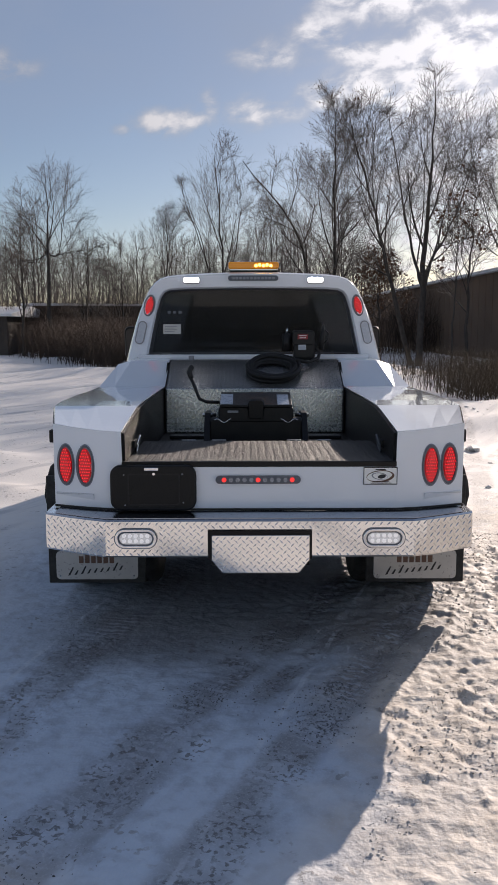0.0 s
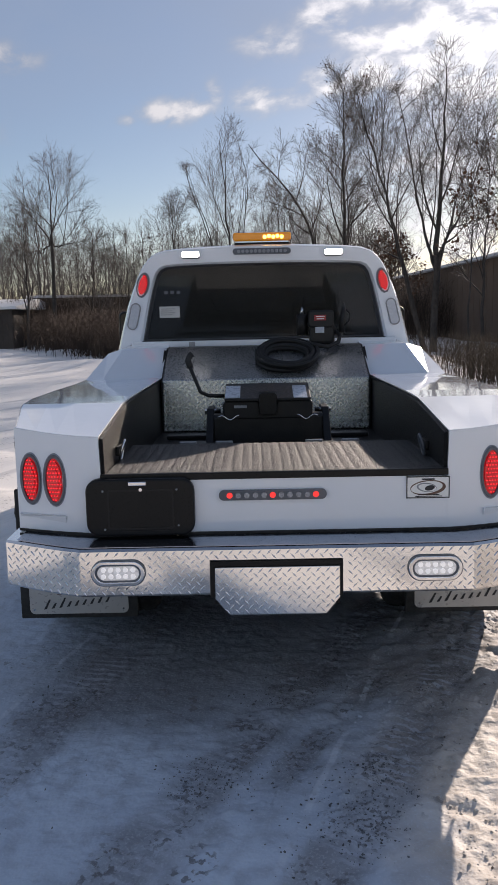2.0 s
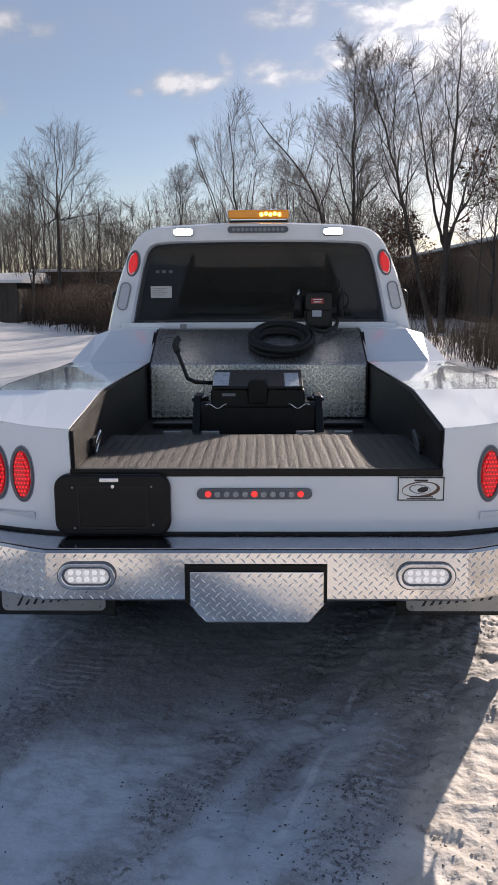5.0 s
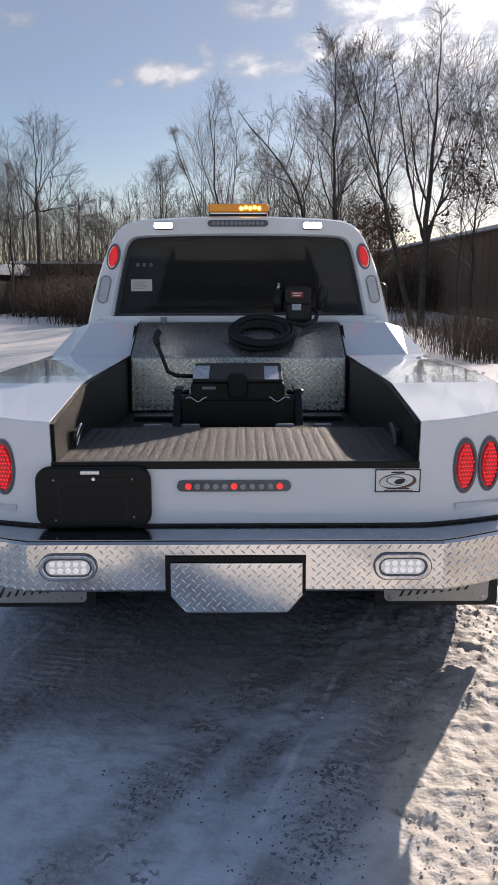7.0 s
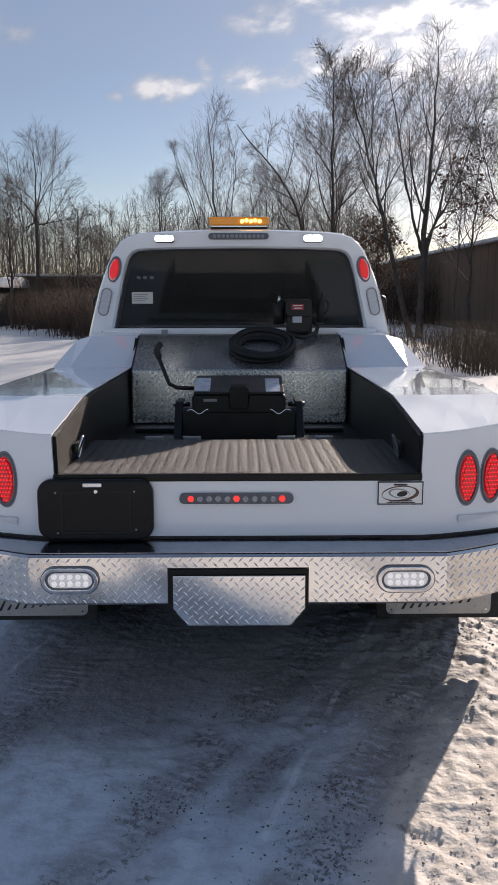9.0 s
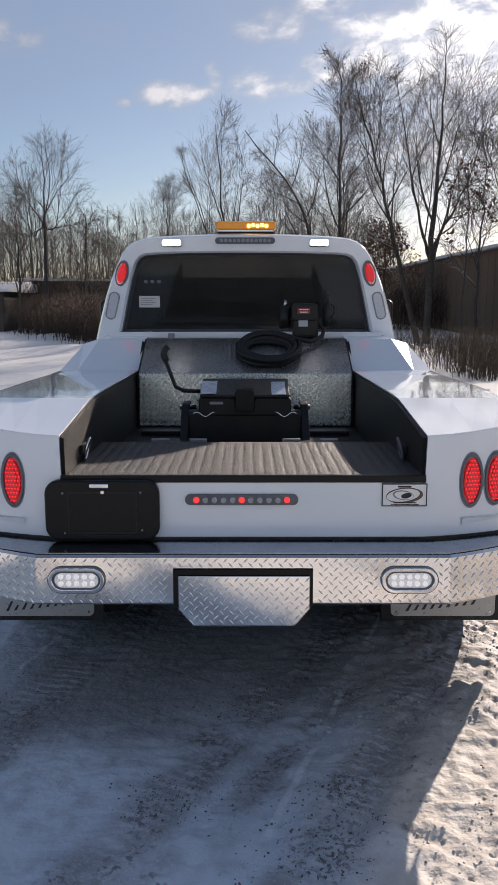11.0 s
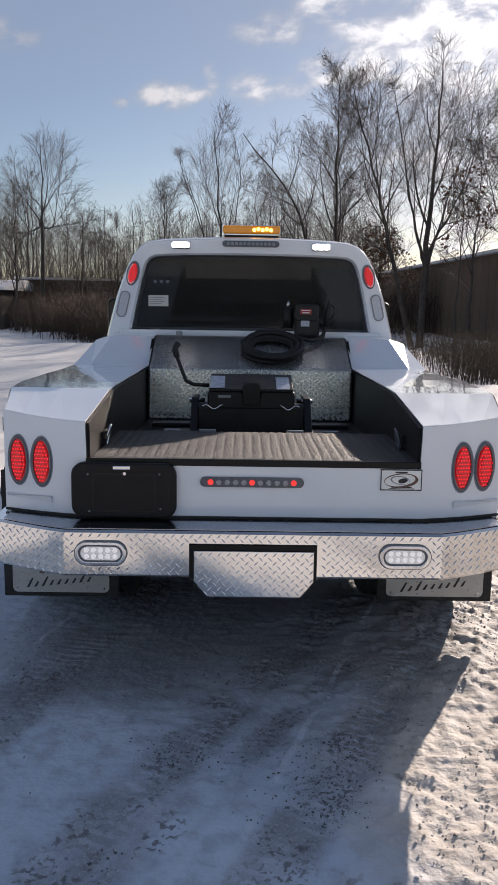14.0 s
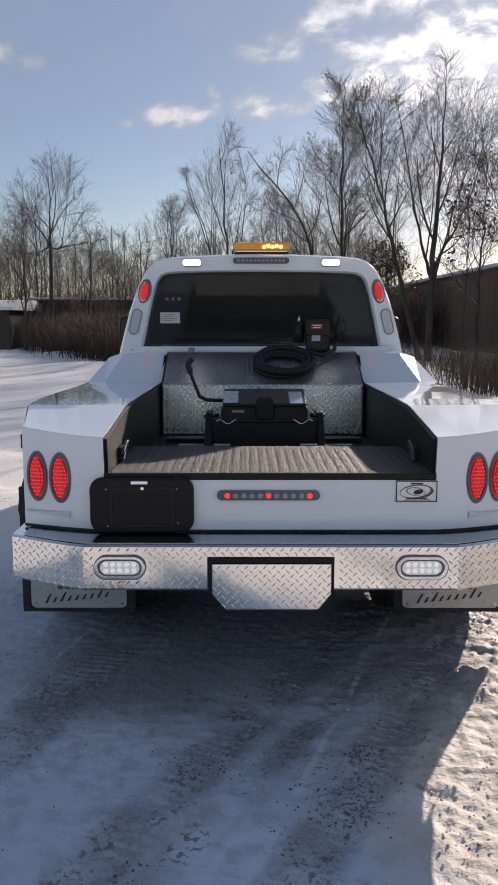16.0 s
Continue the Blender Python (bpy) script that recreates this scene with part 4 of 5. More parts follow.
# ---------- cab ----------
# the lamp hoop round the rear window: half outlines from the foot up to the middle of the roof, mirrored
HOOP = [(1.055, 1.375), (1.012, 1.53), (0.967, 1.68), (0.925, 1.79), (0.882, 1.885), (0.845, 1.955), (0.805, 2.005), (0.755, 2.040), (0.69, 2.060), (0.60, 2.070), (0.40, 2.080), (0.20, 2.087), (0.0, 2.090)]
WINDOW = [(0.870, 1.432), (0.848, 1.53), (0.825, 1.63), (0.805, 1.71), (0.785, 1.79), (0.770, 1.845), (0.752, 1.895), (0.725, 1.930), (0.685, 1.948), (0.60, 1.955), (0.40, 1.960), (0.20, 1.962), (0.0, 1.963)]


def hoop_y(z):
    """The hoop leans back over the bed towards its top."""
    return 2.93 - 0.10 * max(0.0, (z - 1.40) / 0.65)


def mirrored(half):
    return [(x, z) for x, z in half] + [(-x, z) for x, z in half[-2::-1]]


outer, inner = mirrored(HOOP), mirrored(WINDOW)
n = len(outer)
verts, faces = [], []
mid = [((xo * 0.9 + xi * 0.1), (zo * 0.9 + zi * 0.1)) for (xo, zo), (xi, zi) in zip(outer, inner)]
lip = [((xo * 0.10 + xi * 0.90), (zo * 0.10 + zi * 0.90)) for (xo, zo), (xi, zi) in zip(outer, inner)]
for loop, dy in ((outer, 0.30), (outer, 0.035), (mid, 0.0), (lip, 0.0), (inner, 0.02), (inner, 0.17), (outer, 0.36)):
    verts += [(x, hoop_y(z) + dy, z) for x, z in loop]
for j in range(5):
    for i in range(n - 1):
        faces.append((j * n + i, j * n + i + 1, (j + 1) * n + i + 1, (j + 1) * n + i))
hoop = part("lamp_hoop", solid(verts[:6 * n], faces), WHITE, truck, "white moulded hoop round the rear window", smooth=True, sharp=28)
part("window_sill", box(-0.95, 0.95, 2.90, 3.06, 1.355, 1.428), WHITE, truck, bevel=0.01)


def pane_y(z):
    return 3.020 - 0.16 * (z - 1.43)


# dark rubber seal, then the tinted pane
seal_in = [(x * 0.975, 1.69 + (z - 1.69) * 0.955) for x, z in inner]
verts = [(x, pane_y(z) - 0.012, z) for x, z in inner] + [(x, pane_y(z) - 0.008, z) for x, z in seal_in] + [(x, pane_y(z) + 0.012, z) for x, z in seal_in] + [(x, pane_y(z) + 0.012, z) for x, z in inner]
faces = [(j * n + i, j * n + (i + 1) % n, (j + 1) * n + (i + 1) % n, (j + 1) * n + i) for j in range(3) for i in range(n)]
seal = part("window_seal", solid(verts, faces), SEAL, truck, "grey rubber seal")
pane = [(x * 0.985, 1.69 + (z - 1.69) * 0.975) for x, z in inner]
verts = [(x, pane_y(z), z) for x, z in pane] + [(x, pane_y(z) + 0.006, z) for x, z in pane]
faces = [tuple(range(n)), tuple(range(2 * n - 1, n - 1, -1))] + [(i, (i + 1) % n, n + (i + 1) % n, n + i) for i in range(n)]
part("rear_window", solid(verts, faces), GLASS, truck, "dark tinted rear window").visible_shadow = False
part("window_note", box(-0.748, -0.602, 2.970, 2.972, 1.595, 1.675), PAPER, truck, "white paper note on the rear window")
for i in range(4):
    part("note_bar", box(-0.735, -0.635 - 0.02 * (i % 2), 2.9675, 2.9695, 1.655 - i * 0.014, 1.660 - i * 0.014), GREY_PAINT, truck)
for x in (-0.695, -0.650, -0.605):
    part("window_mark", box(x - 0.013, x + 0.013, 2.950, 2.951, 1.762, 1.784), GREY_BEZEL, truck, "faint mark on the glass")

# cab shell: sections from the rear window to the grille (half width at sill, belt, roof; belt and roof heights)
SECTIONS = [(3.02, 0.99, 1.00, 0.74, 1.33, 2.035), (3.5, 1.0, 1.01, 0.76, 1.33, 2.05), (4.2, 1.0, 1.01, 0.76, 1.32, 2.05), (4.45, 1.0, 1.01, 0.74, 1.31, 2.01),
            (5.0, 1.0, 1.0, 0.82, 1.28, 1.42), (5.5, 1.0, 0.98, 0.80, 1.24, 1.36), (6.1, 0.99, 0.96, 0.78, 1.18, 1.30), (6.25, 0.94, 0.92, 0.76, 1.05, 1.22)]
verts, faces = [], []
for y, ws, wb, wr, zb, zr in SECTIONS:
    half = [(ws, 0.48), (ws, 0.8), (wb, zb), (wr, zr - 0.05), (wr - 0.10, zr)]
    verts += [(x, y, z) for x, z in half] + [(-x, y, z) for x, z in half[::-1]]
for i in range(len(SECTIONS) - 1):
    a = i * 10
    # openings for the windscreen and the side windows
    skip = (4,) if i == 3 else (2, 6) if i == 1 else ()
    faces += [(a + j, a + 10 + j, a + 11 + j, a + 1 + j) for j in range(9) if j not in skip]
k = 10 * (len(SECTIONS) - 1)
faces += [tuple(range(k, k + 10))]
cab = part("cab_shell", solid(verts, faces), WHITE, truck, bevel=0.03)
trim = [(3.12, 0.95, 0.72, 1.36, 2.00), (4.2, 0.96, 0.73, 1.36, 2.01), (4.42, 0.96, 0.70, 1.34, 1.97), (4.95, 0.95, 0.76, 1.30, 1.40)]
verts, faces = [], []
for y, wb, wr, zb, zr in trim:
    half = [(wb, 0.57), (wb, zb), (wr, zr - 0.05), (wr - 0.1, zr)]
    verts += [(x, y, z) for x, z in half] + [(-x, y, z) for x, z in half[::-1]]
for i in range(len(trim) - 1):
    faces += [(i * 8 + j, i * 8 + 8 + j, i * 8 + 8 + (j + 1) % 8, i * 8 + (j + 1) % 8) for j in range(8) if not (i == 2 and j == 3 or i == 0 and j in (1, 5))]
faces += [tuple(range(24, 32))]
part("cab_lining", solid(verts, faces), CLOTH, truck, "dark cloth lining inside the cab")
part("floor_pan", box(-0.97, 0.97, 3.02, 6.1, 0.50, 0.56), STEEL_BLACK, truck)
part("cab_rear_wall", box(-0.97, 0.97, 3.03, 3.07, 0.56, 1.40), BLACK, truck)
for s in (-1, 1):
    side_pane = part("side_window", solid([(s * 1.012, 3.45, 1.325), (s * 1.012, 4.25, 1.315), (s * 0.765, 4.25, 2.005), (s * 0.765, 3.45, 2.005)], [(0, 1, 2, 3)]), CLEARGLASS, truck)
    side_pane.modifiers.new("t", "SOLIDIFY").thickness = 0.008
    side_pane.visible_shadow = False
    part("headrest", box(s * 0.42 - 0.13, s * 0.42 + 0.13, 3.95, 4.05, 1.50, 1.70), CLOTH, truck, bevel=0.04, segments=3)
    part("seat_back", box(s * 0.42 - 0.25, s * 0.42 + 0.25, 3.95, 4.10, 0.95, 1.48), CLOTH, truck, bevel=0.05, segments=3)
    mirror = part("door_mirror", prism(round_rect(min(s * 1.04, s * 1.27), max(s * 1.04, s * 1.27), 1.34, 1.66, 0.05), 4.32, 4.42), BLACK, truck, "black door mirror on an arm", bevel=0.02)
    part("mirror_glass", prism(round_rect(min(s * 1.06, s * 1.25), max(s * 1.06, s * 1.25), 1.36, 1.64, 0.04), 4.314, 4.319), DARKGLASS, mirror)
    part("mirror_arm", box(min(s * 0.95, s * 1.06), max(s * 0.95, s * 1.06), 4.36, 4.40, 1.42, 1.46), BLACK, mirror)
screen = part("windscreen", solid([(-0.66, 4.44, 2.015), (0.66, 4.44, 2.015), (0.74, 5.01, 1.425), (-0.74, 5.01, 1.425)], [(0, 1, 2, 3)]), CLEARGLASS, truck)
screen.modifiers.new("t", "SOLIDIFY").thickness = 0.01
screen.visible_shadow = False
part("rear_bench", box(-0.70, 0.70, 3.22, 3.36, 0.80, 1.50), CLOTH, truck, "dark cloth rear bench", bevel=0.05, segments=3)

# lamps on the hoop
HOOP_LENS = material("hoop_lens", (0.55, 0.585, 0.64), 0.25, second=(0.46, 0.49, 0.54), scale=25, coat=0.5)
for x in (-0.500, 0.494):
    body = part("work_lamp", prism(round_rect(x - 0.070, x + 0.070, 1.997, 2.053, 0.020, 4), hoop_y(2.02) - 0.030, hoop_y(2.02) + 0.02), CHROME, truck, "lit white rectangular work lamp", bevel=0.01)
    part("lens", prism(round_rect(x - 0.062, x + 0.062, 2.004, 2.046, 0.017, 4), hoop_y(2.02) - 0.036, hoop_y(2.02) - 0.029), WORK, body, bevel=0.003)
brake = part("third_brake_lamp", prism(stadium(-0.004, 2.040, 0.405, 0.042), hoop_y(2.04) - 0.014, hoop_y(2.04) + 0.01), GREY_BEZEL, truck, "unlit grey diode strip", bevel=0.004)
for i in range(12):
    part("diode", disc(-0.165 + i * 0.0293, hoop_y(2.04) - 0.016, 2.040, 0.012, 0.006, sides=10), GREY_PAINT, brake)
for s in (-1, 1):
    oval_lamp("hoop_lamp", s * 0.847, 1.825, hoop_y(1.82) + 0.004, 0.043, 0.088, s * 17, "tilted oval red lamp on the window hoop", yaw=s * 8, pitch=8.7)
    lean = Matrix.Translation((s * 0.922, hoop_y(1.608), 1.608)) @ pose(0, 0, 0, 8.7, 0, 0) @ pose(0, 0, 0, 0, -s * 15, 0)
    bm = ring(stadium(0, 0, 0.074, 0.196), stadium(0, 0, 0.056, 0.178), -0.012, 0.02)
    bmesh.ops.transform(bm, matrix=lean, verts=bm.verts)
    vent = part("blank_lamp", bm, GREY_PAINT, truck, "unlit clear oval lamp in a grey rim", bevel=0.003)
    bm = prism(stadium(0, 0, 0.058, 0.180), -0.007, 0.02)
    bmesh.ops.transform(bm, matrix=lean, verts=bm.verts)
    part("lens", bm, HOOP_LENS, vent, "frosted clear lens")
# amber beacon bar on the roof
beacon = part("beacon_base", box(-0.195, 0.195, 2.93, 3.10, 2.085, 2.110), BLACK, truck, "amber beacon bar on the roof", bevel=0.006)
part("beacon_foot", box(-0.19, 0.19, 2.95, 3.08, 2.108, 2.122), CHROME, beacon, bevel=0.003)
part("beacon_lens", prism(round_rect(-0.205, 0.205, 2.122, 2.176, 0.014, 4), 2.92, 3.11), AMBER, beacon, "amber lens", bevel=0.008)
for i in range(5):
    part("beacon_diode", disc(0.02 + i * 0.030, 2.917, 2.145 + 0.006 * (i % 2), 0.013, 0.006, sides=10), AMBER_LIT, beacon, "lit amber")

# ---------- things in the bed ----------
# sloping tread-plate tank box at the front of the bed
tank = thing("fuel_tank_box", (0, 2.3, 0.874), "dull aluminium tread-plate tank box with sloping lid", "toolbox")
side = [(2.160, 0.874), (2.177, 1.195), (2.183, 1.203), (2.60, 1.388), (2.74, 1.392), (2.74, 0.874)]
part("tank_body", prism(side, -0.655, 0.655, "x"), ALU_DULL, tank, bevel=0.006)
fd, fn = Vector((0, 0.017, 0.321)).normalized(), Vector((0, -0.321, 0.017)).normalized()
lid_plate = [(2.183, 1.2032), (2.600, 1.3890), (2.738, 1.3932), (2.738, 1.3912), (2.601, 1.3870), (2.184, 1.2012)]
part("lid", prism(lid_plate, -0.652, 0.652, "x"), ALU_LID, tank, "worn sloping tread-plate lid")
ob = part("tread_pattern", treads(lambda u, v: (Vector((u, 2.160, 0.874)) + fd * v, fn, Vector((1, 0, 0)), fd), -0.65, 0.65, 0.005, 0.32, 0.0275, 0.0300, 0.0085, 0.0040), ALU_DULL, tank)
ob["kind"] = "stuff"
td, tn = Vector((0, 0.42, 0.185)).normalized(), Vector((0, -0.185, 0.42)).normalized()
ob = part("tread_pattern", treads(lambda u, v: (Vector((u, 2.18, 1.203)) + td * v, tn, Vector((1, 0, 0)), td), -0.65, 0.65, 0.01, 0.455, 0.0225, 0.0235, 0.0058, 0.0020), LID_LUG, tank)
ob["kind"] = "stuff"
part("filler_cap", tube([(-0.50, 2.70, 1.385), (-0.50, 2.70, 1.425)], 0.022, 14), GREY_PAINT, tank, "small grey vent cap", smooth=False)
for x0, x1 in ((-0.662, -0.655), (0.655, 0.662)):
    part("edge_trim", prism([(a, b + 0.001) for a, b in side], x0, x1, "x"), BLACK, tank)

# coiled delivery hose on the lid
hose = thing("fuel_hose", (0.125, 2.45, 1.33), "black rubber hose coiled on the tank lid", "hose")
pts, turns = [], ((0.205, 0), (0.176, 0), (0.147, 0), (0.139, 1), (0.168, 1), (0.198, 1), (0.201, 2), (0.170, 2), (0.165, 2))
for q in range(8 * 32):
    k, f = divmod(q, 32)
    f /= 32
    rx = turns[k][0] + (turns[k + 1][0] - turns[k][0]) * f
    lay = turns[k][1] + (turns[k + 1][1] - turns[k][1]) * f
    a = 2 * math.pi * f
    y = 2.395 + rx * 0.90 * math.sin(a)
    pts.append((0.140 + rx * math.cos(a) + 0.004 * lay, y, 1.203 + (y - 2.18) * 0.44 + 0.019 + 0.021 * lay + 0.003 * math.sin(3 * a + lay)))
bm = tube(pts, 0.0148, 8)
part("coil", bm, HOSE, hose, smooth=True)
part("hose_tail", tube([(0.32, 2.44, 1.40), (0.42, 2.48, 1.38), (0.50, 2.56, 1.41), (0.52, 2.64, 1.45), (0.47, 2.67, 1.50), (0.40, 2.68, 1.46)], 0.0145, 8), HOSE, hose, smooth=True)

# transfer pump with nozzle
PX = 0.058
pump = thing("transfer_pump", (0.38, 2.68, 1.39), "dark grey fuel transfer pump with red label", "fuel pump")
part("pump_body", box(PX + 0.255, PX + 0.425, 2.63, 2.76, 1.392, 1.545), STEEL_BLACK, pump, bevel=0.022, segments=3)
part("pump_head", prism(round_rect(PX + 0.245, PX + 0.420, 1.505, 1.625, 0.03), 2.62, 2.78), STEEL_BLACK, pump, bevel=0.012)
part("red_label", box(PX + 0.285, PX + 0.365, 2.612, 2.619, 1.555, 1.592), material("red_label", (0.34, 0.03, 0.035), 0.4, second=(0.26, 0.05, 0.05)), pump, "red label with pale bars")
part("pale_label", box(PX + 0.292, PX + 0.352, 2.622, 2.629, 1.472, 1.512), LABEL_BLUE, pump)
part("print_bar", box(PX + 0.295, PX + 0.355, 2.609, 2.6115, 1.580, 1.585), STICKER, pump)
part("print_bar", box(PX + 0.300, PX + 0.350, 2.609, 2.6115, 1.563, 1.569), STICKER, pump)
part("motor", tube([(PX + 0.205, 2.70, 1.46), (PX + 0.205, 2.70, 1.60)], [0.040, 0.036], 14), STEEL_BLACK, pump, smooth=True)
part("motor_cap", tube([(PX + 0.205, 2.70, 1.60), (PX + 0.208, 2.70, 1.645)], [0.014, 0.006], 10), CHROME, pump, smooth=True)
noz = part("nozzle", tube([(PX + 0.475, 2.66, 1.47), (PX + 0.480, 2.66, 1.55), (PX + 0.488, 2.66, 1.61), (PX + 0.492, 2.68, 1.665)], [0.022, 0.024, 0.018, 0.009], 10), STEEL_BLACK, pump, smooth=True)
part("nozzle_guard", tube([(PX + 0.49, 2.645, 1.52), (PX + 0.525, 2.645, 1.55), (PX + 0.53, 2.645, 1.60), (PX + 0.505, 2.645, 1.625)], 0.007, 6), STEEL_BLACK, noz, smooth=True)

# fifth-wheel coupler
hitch = thing("fifth_wheel_hitch", (0, 1.6, 0.872), "black fifth-wheel hitch with bent release handle in the bed", "trailer hitch")
for y in (1.30, 1.88):
    part("bed_rail", box(-0.60, 0.60, y - 0.05, y + 0.05, 0.872, 0.895), STEEL_BLACK, hitch, bevel=0.004)
for s in (-1, 1):
    part("upright", prism([(1.32, 0.90), (1.88, 0.90), (1.80, 0.97), (1.68, 1.09), (1.52, 1.09), (1.40, 0.97)], s * 0.318 - 0.020, s * 0.318 + 0.020, "x"), STEEL_BLACK, hitch, bevel=0.004)
    part("foot", box(s * 0.34 - 0.08, s * 0.34 + 0.08, 1.26, 1.42, 0.893, 0.925), STEEL_BLACK, hitch, bevel=0.005)
    part("pivot_pin", tube([(s * 0.265, 1.60, 1.065), (s * 0.355, 1.60, 1.065)], 0.014, 10), CHROME, hitch, smooth=True)
    clip = [(s * (0.275 - 0.115 * f), 1.432, 1.047 + 0.012 * math.sin(f * 8.0)) for f in [q / 12 for q in range(13)]]
    part("hairpin", tube(clip, 0.0036, 6), CHROME, hitch, "bright wire hairpin", smooth=True)
    for x in (0.235, 0.425):
        part("rail_pad", box(s * x - 0.045, s * x + 0.045, 1.228, 1.25, 0.880, 0.950), PAD, hitch, "pale galvanised rail pad", bevel=0.004)
head = part("coupler_head", prism([(-0.232, 1.035), (0.232, 1.035), (0.245, 1.060), (0.245, 1.120), (0.235, 1.136), (0.055, 1.136), (0.045, 1.11), (-0.045, 1.11), (-0.055, 1.136), (-0.235, 1.136), (-0.245, 1.120), (-0.245, 1.060)], 1.45, 1.78), STEEL_BLACK, hitch, bevel=0.008)
part("skid_plate", solid([(-0.235, 1.43, 1.150), (0.235, 1.43, 1.150), (0.235, 1.70, 1.212), (-0.235, 1.70, 1.212), (-0.235, 1.43, 1.135), (0.235, 1.43, 1.135), (0.235, 1.70, 1.197), (-0.235, 1.70, 1.197)],
     [(0, 1, 2, 3), (4, 7, 6, 5), (0, 4, 5, 1), (1, 5, 6, 2), (2, 6, 7, 3), (3, 7, 4, 0)]), STEEL_BLACK, head, bevel=0.004)
part("throat", prism(round_rect(-0.050, 0.050, 1.060, 1.180, 0.020, 4), 1.418, 1.52), BLACK, head, bevel=0.004)
for x0, x1 in ((-0.232, -0.150), (0.140, 0.215)):
    part("pad_label", solid([(x0, 1.424, 1.154), (x1, 1.424, 1.154), (x1, 1.62, 1.2015), (x0, 1.62, 1.2015)], [(0, 1, 2, 3)]), LABEL_BLUE, head, "worn silver-blue label").modifiers.new("t", "SOLIDIFY").thickness = 0.004
part("maker_mark", box(-0.185, -0.115, 1.443, 1.4485, 1.098, 1.112), GREY_PAINT, head)
part("front_skirt", prism([(1.455, 0.895), (1.54, 0.895), (1.54, 1.062), (1.475, 1.062), (1.455, 1.045)], -0.300, 0.300, "x"), STEEL_BLACK, hitch, bevel=0.006)
handle = part("release_handle", tube([(-0.24, 1.56, 1.155), (-0.33, 1.57, 1.158), (-0.375, 1.58, 1.178), (-0.395, 1.60, 1.225), (-0.445, 1.66, 1.335), (-0.448, 1.68, 1.362)], 0.011, 8), STEEL_BLACK, hitch, "bent black handle with a grip", smooth=True)
part("grip", tube([(-0.432, 1.645, 1.312), (-0.447, 1.665, 1.350), (-0.436, 1.68, 1.376), (-0.424, 1.685, 1.386)], 0.018, 8), RUBBER, handle, smooth=True)


# ---------- trees, brush, buildings ----------
class Tubes:
    """Collects tapered tubes into vertex and face lists."""
    def __init__(self):
        self.v, self.f, self.n = [], [], 0

    def add(self, pts, radii, sides):
        pts = np.asarray(pts, float)
        d = np.gradient(pts, axis=0)
        d /= np.linalg.norm(d, axis=1)[:, None] + 1e-9
        ref = np.array([0.31, 0.87, 0.38])
        u = np.cross(d, ref)
        u /= np.linalg.norm(u, axis=1)[:, None] + 1e-9
        w = np.cross(d, u)
        a = 2 * np.pi * np.arange(sides) / sides
        ringv = pts[:, None] + np.asarray(radii)[:, None, None] * (np.cos(a)[None, :, None] * u[:, None] + np.sin(a)[None, :, None] * w[:, None])
        self.v.append(ringv.reshape(-1, 3))
        i = np.arange(len(pts) - 1)[:, None] * sides + self.n
        k = np.arange(sides)[None]
        k2 = (k + 1) % sides
        self.f.append(np.stack([i + k, i + k2, i + sides + k2, i + sides + k], -1).reshape(-1, 4))
        self.n += len(pts) * sides

    def batch(self, pts, radii, sides):
        """Many tubes of equally many points at once."""
        n, m = pts.shape[:2]
        d = np.gradient(pts, axis=1)
        d /= np.linalg.norm(d, axis=2)[..., None] + 1e-9
        u = np.cross(d, np.array([0.31, 0.87, 0.38]))
        u /= np.linalg.norm(u, axis=2)[..., None] + 1e-9
        w = np.cross(d, u)
        a = 2 * np.pi * np.arange(sides) / sides
        ringv = pts[:, :, None] + radii[None, :, None, None] * (np.cos(a)[:, None] * u[:, :, None] + np.sin(a)[:, None] * w[:, :, None])
        self.v.append(ringv.reshape(-1, 3))
        base = np.arange(n)[:, None, None] * m * sides + np.arange(m - 1)[None, :, None] * sides + self.n
        k = np.arange(sides)[None, None]
        k2 = (k + 1) % sides
        self.f.append(np.stack([base + k, base + k2, base + sides + k2, base + sides + k], -1).reshape(-1, 4))
        self.n += n * m * sides

    def arrays(self):
        return np.concatenate(self.v), np.concatenate(self.f)


def quad_mesh(name, v, f, smooth=True):
    me = bpy.data.meshes.new(name)
    me.vertices.add(len(v))
    me.vertices.foreach_set("co", np.asarray(v, np.float32).ravel())
    me.loops.add(f.size)
    me.loops.foreach_set("vertex_index", f.astype(np.int32).ravel())
    me.polygons.add(len(f))
    me.polygons.foreach_set("loop_start", np.arange(0, f.size, f.shape[1], dtype=np.int32))
    me.polygons.foreach_set("use_smooth", np.full(len(f), smooth))
    me.update(calc_edges=True)
    return me


def smooth_line(points, n):
    """n points on a smooth curve through a few."""
    p = np.asarray(points, float)
    p = np.concatenate([[2 * p[0] - p[1]], p, [2 * p[-1] - p[-2]]])
    out = []
    for u in np.linspace(0, len(p) - 3 - 1e-6, n):
        i, f = int(u), u - int(u)
        a, b, c, d = p[i:i + 4]
        out.append(0.5 * (2 * b + (c - a) * f + (2 * a - 5 * b + 4 * c - d) * f * f + (3 * b - a - 3 * c + d) * f ** 3))
    return np.array(out)


